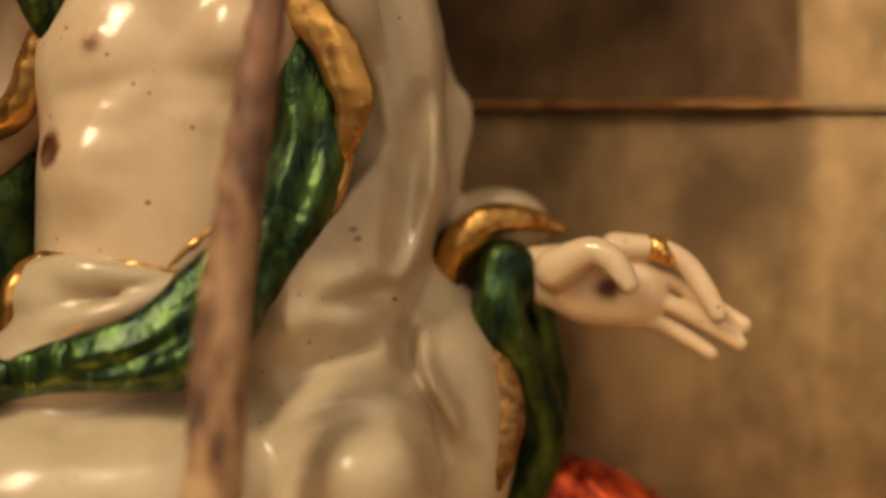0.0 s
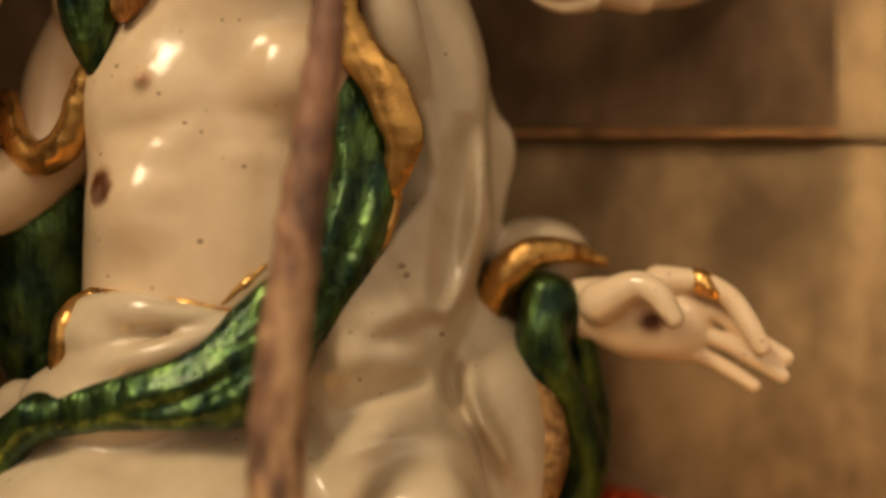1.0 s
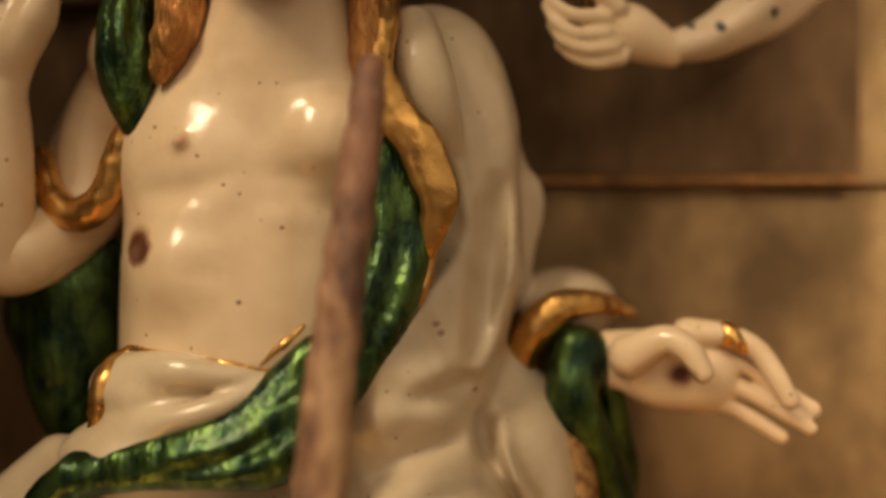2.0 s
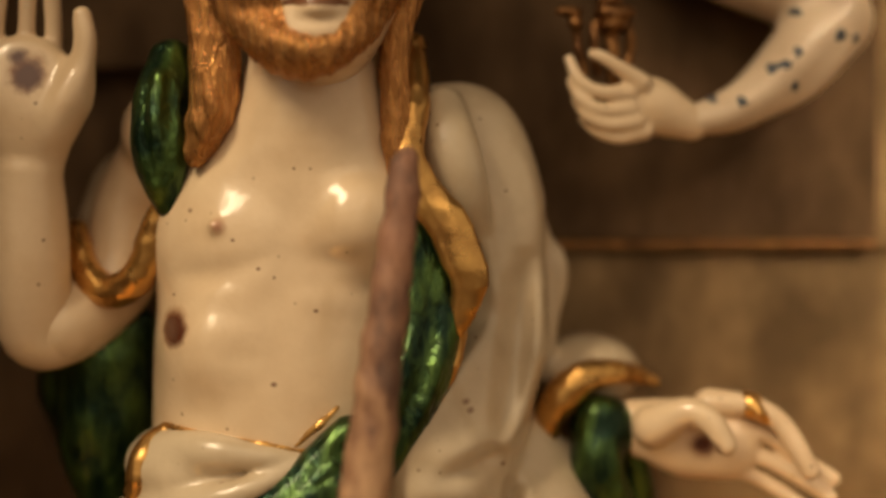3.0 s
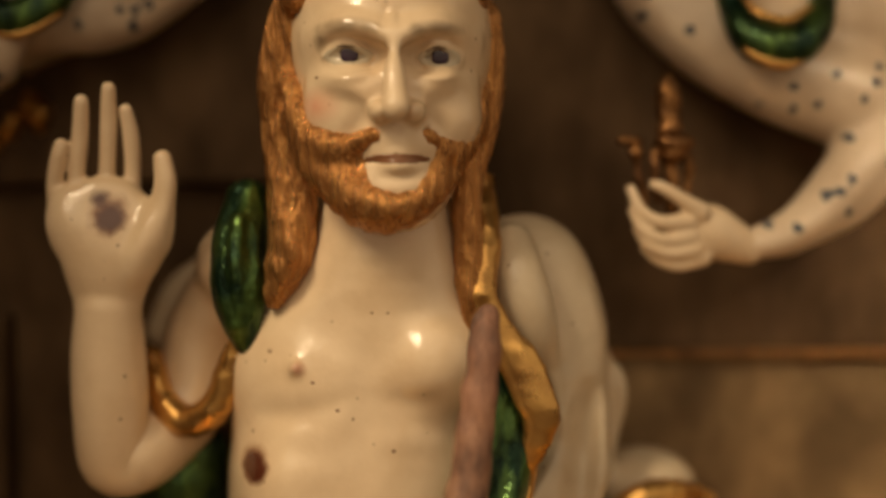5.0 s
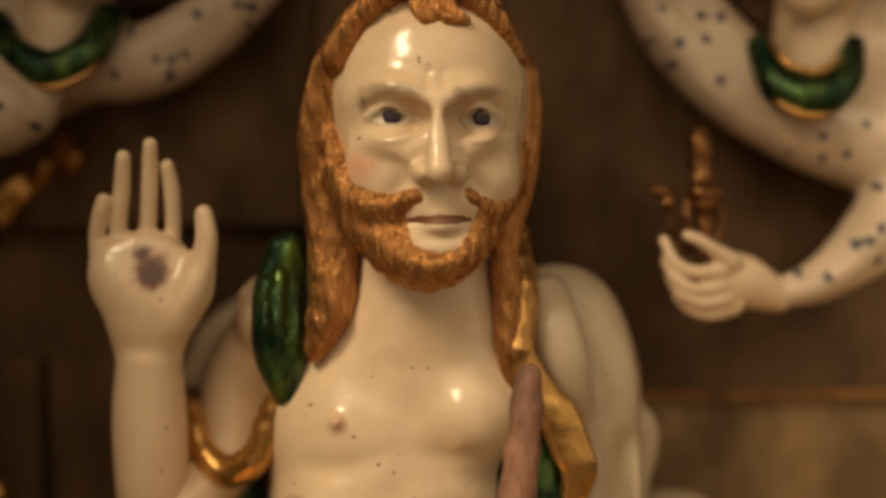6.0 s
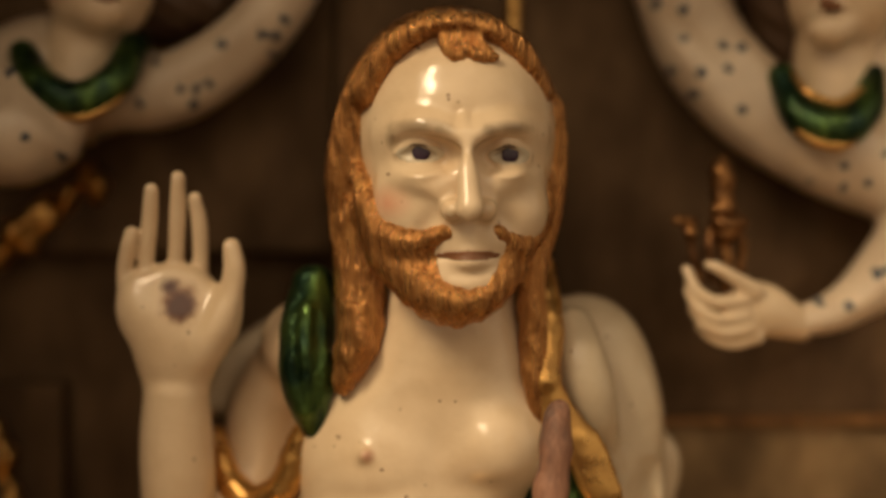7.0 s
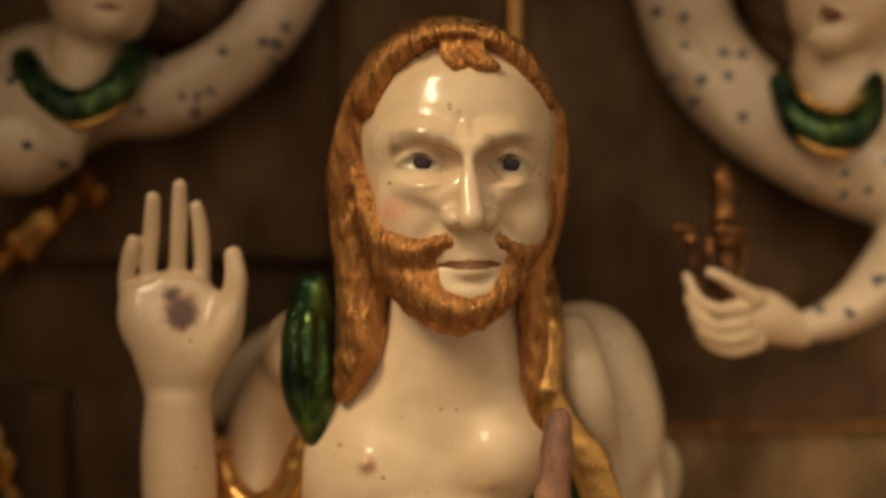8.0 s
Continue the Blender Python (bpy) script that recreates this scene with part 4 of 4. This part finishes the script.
def angel_right():
    pieces = []
    cloth = Solid((-1, 62, 48), (26, 87, 75), 0.22)
    cloth.tube([(1.75, 71.00, 73.24), (3.40, 71.20, 68.37), (6.62, 70.60, 64.44), (10.75, 70.20, 61.60), (15.78, 70.40, 59.80)], [2.9, 2.8, 2.8, 2.9, 3.1], 1.0)
    cloth.ball((14.57, 74.00, 65.08), (6.0, 5.5, 5.0), 1.0)
    cloth.tube([(6.69, 75.00, 67.40), (9.15, 84.50, 68.52)], [2.4, 2.4], 1.0)
    cloth.tube([(17.37, 69.50, 57.04), (14.59, 68.60, 53.89), (11.73, 67.80, 51.90), (8.30, 67.20, 50.82)], [2.4, 2.05, 1.4, 0.8], 0.7)
    cloth.tube([(-0.11, 68.60, 70.05), (3.23, 68.20, 66.94), (6.06, 67.30, 63.49)], [0.3, 0.5, 0.3], 0.8, "cut")
    cloth.fold([(16.01, 67.00, 58.27), (14.08, 67.00, 54.39), (11.16, 67.00, 51.48), (8.89, 67.00, 50.52)], 0.7, 0.3)
    cloth.fold([(17.64, 67.00, 56.33), (15.06, 67.00, 52.77), (11.81, 67.00, 50.35)], 0.5, -0.3)
    cloth.fold([(1.00, 69.00, 68.75), (3.87, 68.00, 63.88), (8.32, 68.00, 59.81)], 0.8, 0.35)
    cloth.fold([(3.06, 69.00, 70.11), (5.90, 68.00, 65.57), (8.99, 68.00, 61.84)], 0.6, -0.35)
    cloth.soften(2)
    pieces.append((cloth, CLOTH))
    spots = [(0.48, 69.00, 70.11), (1.96, 69.00, 69.67), (2.03, 69.00, 68.00), (4.38, 69.00, 67.55), (5.55, 69.00, 67.45), (1.56, 69.00, 66.19), (3.07, 69.00, 65.88), (4.61, 68.00, 66.18),
             (2.80, 69.00, 64.72), (5.47, 68.00, 63.64), (9.06, 70.00, 68.55), (7.39, 69.00, 65.67), (9.80, 67.00, 52.11), (11.28, 67.00, 51.94), (13.08, 67.00, 53.81), (13.81, 67.00, 54.00),
             (14.56, 67.00, 54.72), (14.40, 67.00, 52.92), (17.06, 67.00, 55.76), (9.72, 67.00, 59.30), (11.59, 67.00, 58.97), (11.42, 67.00, 60.28), (12.90, 67.00, 59.23), (14.78, 67.00, 57.34),
             (15.53, 67.00, 59.46), (16.25, 67.00, 60.44), (13.88, 67.00, 60.99), (17.24, 67.00, 59.29), (16.67, 67.00, 61.45), (17.17, 67.00, 55.87), (18.14, 67.00, 55.77), (14.79, 67.00, 57.29)]
    pieces.append((dotted(cloth, spots), BLUE))
    collar = Solid((5, 62, 60), (22, 76, 75), 0.2)
    collar.tube([(7.84, 68.20, 65.59), (8.61, 66.80, 63.11), (10.60, 66.40, 62.41), (12.40, 67.00, 63.60), (13.40, 68.40, 65.60)], [0.9, 1.15, 1.3, 1.1, 0.8], 0.4)
    pieces.append((collar, GREEN))
    rim = Solid((5, 62, 60), (22, 76, 75), 0.2)
    rim.tube([(7.56, 67.60, 64.85), (8.36, 66.20, 62.24), (10.46, 65.80, 61.33), (12.60, 66.40, 62.61)], [0.3, 0.35, 0.35, 0.3], 0.2)
    rim.tube([(8.11, 67.40, 65.84), (8.87, 66.40, 64.41), (10.51, 66.00, 63.84), (12.10, 66.60, 64.75)], [0.2, 0.3, 0.3, 0.2], 0.2)
    pieces.append((rim, GILT))
    skin = Solid((-1, 60, 46), (24, 76, 78), 0.17)
    skin.tube([(11.37, 70.00, 64.38), (11.69, 70.00, 68.89)], [2.5, 2.4], 0.6)
    skin.ball((11.67, 69.00, 71.48), (3.5, 3.8, 4.4), 0.5)
    skin.ball((10.12, 66.60, 68.23), (1.4, 1.2, 1.1), 0.8)
    skin.tube([(9.44, 65.20, 69.49), (10.49, 65.40, 69.46)], [0.35, 0.3], 0.2)
    # hand
    skin.tube([(8.64, 67.20, 50.75), (7.29, 66.90, 51.33), (5.92, 66.60, 51.83), (4.69, 66.40, 51.95)], [0.95, 1.35, 1.6, 1.0], 0.5, flat=(1, 1.3, 1))
    skin.tube([(5.47, 65.60, 52.91), (4.18, 65.10, 53.70), (3.23, 65.00, 54.27), (2.72, 65.20, 54.46)], [0.6, 0.42, 0.36, 0.28], 0.25)
    skin.tube([(4.81, 65.60, 52.35), (3.15, 64.90, 52.32), (2.00, 64.90, 52.97), (1.46, 65.30, 54.20)], [0.55, 0.40, 0.36, 0.30], 0.2)
    skin.tube([(4.81, 65.60, 51.46), (3.22, 64.90, 51.33), (2.10, 64.90, 51.93), (1.53, 65.30, 52.95)], [0.55, 0.38, 0.35, 0.28], 0.2)
    skin.tube([(5.18, 65.70, 50.72), (3.70, 65.10, 50.53), (2.46, 65.00, 51.00), (1.82, 65.40, 51.89)], [0.55, 0.38, 0.34, 0.28], 0.2)
    skin.tube([(5.76, 66.00, 50.22), (4.23, 65.50, 49.82), (3.02, 65.40, 50.17), (2.27, 65.60, 50.81)], [0.5, 0.36, 0.33, 0.26], 0.2)
    pieces.append((skin, FLESH))
    lips = skin.like()
    lips.ball((9.70, 65.00, 69.39), (0.9, 1.6, 0.35), 0.1, turn=(0, 20, 0)).on(skin, 0.04)
    pieces.append((lips, LIP))
    locks = Solid((0, 62, 60), (26, 80, 78), 0.2)
    locks.ball((9.84, 72.00, 71.67), (3.6, 3.6, 4.2))
    locks.ball((9.29, 72.50, 68.54), (2.4, 2.2, 2.2), 0.6)
    locks.ripple(lambda x, y, z: 0.12 * np.sin(3.0 * x + 2 * z) * np.sin(2.2 * z - y))
    pieces.append((locks, SHADOW_HAIR))
    return one_mesh("angel", pieces)


def angel_left():
    pieces = []
    cloth = Solid((-47, 62, 54), (-17, 80.5, 78), 0.22)
    cloth.tube([(-34.35, 71.00, 65.24), (-29.79, 70.80, 65.04), (-25.88, 70.40, 66.90), (-23.04, 70.00, 69.60), (-21.30, 70.00, 73.03)], [2.4, 2.3, 2.1, 2.0, 2.2], 1.0)
    cloth.ball((-36.30, 73.00, 66.14), (6.0, 5.0, 4.0), 1.2)
    cloth.ball((-38.19, 67.80, 62.11), (4.0, 3.6, 3.0), 0.8)
    cloth.tube([(-41.23, 69.00, 65.74), (-37.72, 67.50, 64.25), (-34.76, 67.50, 62.91)], [1.8, 1.8, 1.4], 0.6)
    cloth.tube([(-33.93, 75.00, 68.18), (-35.55, 81.50, 69.01)], [2.4, 2.4], 1.0)
    cloth.fold([(-36.89, 68.00, 64.62), (-34.97, 67.00, 61.56), (-32.42, 66.00, 59.55)], 0.7, 0.35)
    cloth.fold([(-30.77, 69.00, 64.36), (-26.35, 69.00, 65.72), (-22.93, 69.00, 68.76)], 0.7, -0.3)
    cloth.soften(2)
    pieces.append((cloth, CLOTH))
    spots = [(-22.02, 68.50, 69.10), (-23.38, 68.50, 68.22), (-22.53, 68.50, 68.15), (-25.74, 68.50, 67.62), (-29.79, 68.50, 66.68), (-30.73, 68.50, 64.15), (-32.03, 68.50, 62.30), (-28.34, 68.40, 65.05), (-27.43, 68.40, 64.91),
             (-26.59, 68.40, 65.32), (-27.61, 68.40, 64.04), (-36.30, 65.00, 61.88), (-34.71, 65.00, 60.82), (-35.36, 65.00, 59.79), (-37.70, 66.00, 65.74), (-37.55, 65.00, 59.06), (-22.82, 68.00, 67.11)]
    pieces.append((dotted(cloth, spots), BLUE))
    collar = Solid((-45, 60, 60), (-26, 76, 76), 0.2)
    collar.tube([(-37.48, 68.40, 67.01), (-36.01, 66.80, 65.01), (-33.78, 66.40, 64.08), (-31.74, 66.80, 65.17), (-30.94, 68.40, 67.51)], [0.9, 1.1, 1.15, 1.1, 0.9], 0.4)
    pieces.append((collar, GREEN))
    rim = Solid((-45, 60, 60), (-26, 76, 76), 0.2)
    rim.tube([(-37.40, 67.80, 66.27), (-35.90, 66.40, 64.15), (-33.61, 66.00, 63.07), (-31.33, 66.40, 64.31), (-30.45, 68.00, 66.95)], [0.25, 0.3, 0.3, 0.3, 0.25], 0.2)
    pieces.append((rim, GILT))
    skin = Solid((-46, 60, 60), (-24, 76, 80), 0.2)
    skin.tube([(-34.76, 70.00, 65.49), (-33.68, 70.00, 69.60)], [2.5, 2.4], 0.6)
    skin.ball((-33.06, 69.00, 71.81), (3.3, 3.6, 4.2), 0.5)
    skin.ball((-32.45, 66.80, 69.27), (1.3, 1.1, 1.0), 0.8)
    pieces.append((skin, FLESH))
    lips = skin.like()
    lips.ball((-31.97, 66.00, 69.89), (0.9, 2.0, 0.35), 0.1).on(skin, 0.04)
    pieces.append((lips, LIP))
    locks = Solid((-36, 62, 60), (-16, 80, 80), 0.22)
    locks.ball((-28.85, 73.50, 71.22), (4.6, 3.6, 2.8))
    locks.ripple(lambda x, y, z: 0.12 * np.sin(3.0 * x + 2 * z) * np.sin(2.2 * z - y))
    pieces.append((locks, SHADOW_HAIR))
    return one_mesh("angel", pieces)


tagged(angel_right(), "white enamelled angel in blue-dotted robe clasping a gilt emblem", "statue", "angels")
tagged(angel_left(), "white enamelled angel in blue-dotted robe with green collar and outstretched sleeve", "statue", "angels")


def nail(name, spine, radii, knobs=()):
    s = Solid((-1, 62, 49), (9, 70, 64), 0.12)
    s.tube(spine, radii, 0.2)
    for at, size in knobs:
        s.ball(at, size, 0.3)
    s.ripple(lambda x, y, z: 0.05 * np.sin(4.1 * z) * np.cos(3 * x))
    return one_mesh(name, [(s, DULL)])


def emblem():
    """Gilt nails bundled in the angel's fist, the tallest with a swollen collar."""
    bundle = new("gilt_nails")
    shaft = nail("nail", [(3.98, 66.40, 53.13), (3.97, 66.40, 55.46), (3.94, 66.30, 56.46)], [0.42, 0.45, 0.6], (((4.08, 66.20, 56.86), (1.15, 1.0, 0.62)), ((4.02, 66.20, 56.13), (0.85, 0.8, 0.4))))
    tip = nail("point", [(3.87, 66.40, 57.12), (3.82, 66.50, 58.78), (3.78, 66.50, 59.85), (3.81, 66.50, 60.71)], [0.62, 0.70, 0.72, 0.18], (((3.82, 66.50, 57.65), (0.78, 0.75, 0.25)),))
    near = nail("nail", [(3.15, 66.00, 53.49), (2.91, 66.00, 55.15), (3.05, 66.20, 56.30)], [0.28, 0.3, 0.34])
    far = nail("nail", [(4.85, 66.90, 53.59), (5.08, 66.80, 55.11), (4.92, 66.70, 56.45)], [0.28, 0.3, 0.34])
    cross = nail("nail", [(2.51, 66.40, 53.47), (2.10, 66.40, 55.13), (1.90, 66.40, 56.86)], [0.26, 0.28, 0.3], (((1.61, 66.30, 57.00), (0.8, 0.45, 0.3)), ((1.88, 66.30, 56.30), (0.45, 0.4, 0.22))))
    for ob in (shaft, near, far, cross):
        ob.parent = bundle
    tip.parent = shaft
    return bundle


tagged(emblem(), "gilt bundle of nails held upright in the angel's fist", "ornament")


def thorn():
    s = Solid((-14, 46, 17.6), (-4, 62, 50), 0.14)
    q = [(-9.68, 50.60, 24.22), (-9.48, 50.80, 26.53), (-9.29, 51.20, 31.64), (-8.86, 51.60, 35.23), (-8.46, 52.00, 38.85), (-8.04, 52.40, 41.83), (-7.67, 52.80, 44.83), (-7.40, 53.20, 47.25), (-7.31, 53.40, 47.91)]
    s.tube(q, [1.28, 1.24, 1.17, 1.08, 0.99, 0.91, 0.83, 0.74, 0.60], 0.1)
    s.ripple(lambda x, y, z: 0.05 * np.sin(1.7 * z + 2 * x) * np.sin(0.45 * z + y) + 0.05 * np.sin(3.1 * z + 2 * x) * np.sin(2.0 * x + y))
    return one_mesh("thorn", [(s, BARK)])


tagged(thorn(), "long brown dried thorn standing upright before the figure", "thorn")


def red_mound():
    s = Solid((2, 62, 17.6), (22, 80, 27), 0.16)
    s.tube([(5.72, 70.00, 19.92), (7.39, 70.40, 20.65), (10.09, 71.00, 19.71), (13.57, 72.00, 17.65)], [2.4, 2.4, 2.2, 2.0], 0.8)
    s.ripple(lambda x, y, z: 0.14 * np.sin(4.3 * x + z) * np.sin(3 * y + 2 * x) * np.sin(3.1 * z - x) + 0.08 * np.sin(7 * x - 5 * z) * np.sin(6 * y + 3 * z))
    return one_mesh("enamel_mound", [(s, RED)])


tagged(red_mound(), "glowing red translucent enamel mound on the gilt plinth", "ornament")

rod = Solid((-12, 72, 60), (-4, 77.5, 99.9), 0.2)
rod.tube([(-7.91, 73.6, 68.49), (-7.81, 73.6, 80), (-7.61, 73.6, 100.5)], [0.5, 0.5, 0.5], 0.1)
rod.tube([(-7.91, 73.6, 71.49), (-7.91, 75.0, 71.49)], [0.45, 0.45], 0.1)
tagged(one_mesh("gilt_rod", [(rod, GILT)]), "thin gilt rod against the dark back plate", "rod")


def gilt_relief(name, spine, radii, box, seed):
    """A crumpled gilt boss soldered on the back plate."""
    s = Solid(*box, 0.25)
    s.tube(spine, radii, 0.8)
    s.ripple(lambda x, y, z: 0.35 * np.sin(1.3 * x + seed) * np.sin(1.7 * z + 0.8 * x) + 0.18 * np.sin(3.1 * x - 2.3 * z + seed))
    return one_mesh(name, [(s, GILT)])


tagged(gilt_relief("gilt_boss", [(-41.62, 74.50, 54.62), (-39.90, 74.30, 55.91), (-38.67, 74.50, 57.18), (-37.83, 74.80, 58.46)], [0.9, 1.3, 1.0, 0.6], ((-46, 70, 48), (-30, 78, 64)), 0.4), "crumpled gilt boss on the dark back plate", "ornament", "gilt bosses")
tagged(gilt_relief("gilt_boss", [(-36.80, 74.60, 57.72), (-36.56, 74.60, 58.93)], [0.6, 0.5], ((-42, 70, 50), (-28, 78, 66)), 1.9), "small crumpled gilt boss on the dark back plate", "ornament", "gilt bosses")
tagged(gilt_relief("gilt_boss", [(-35.56, 74.60, 60.17), (-35.05, 74.40, 59.18), (-34.50, 74.60, 57.71)], [0.55, 0.75, 0.5], ((-42, 70, 50), (-28, 78, 66)), 2.7), "narrow crumpled gilt boss on the dark back plate", "ornament", "gilt bosses")
tagged(gilt_relief("gilt_boss", [(-41.60, 74.00, 44.03), (-40.84, 74.00, 41.09), (-39.87, 74.00, 37.76)], [0.5, 0.6, 0.6], ((-46, 69, 32), (-32, 78, 50)), 0.2), "thin curved gilt strip on the dark back plate", "ornament", "gilt bosses")
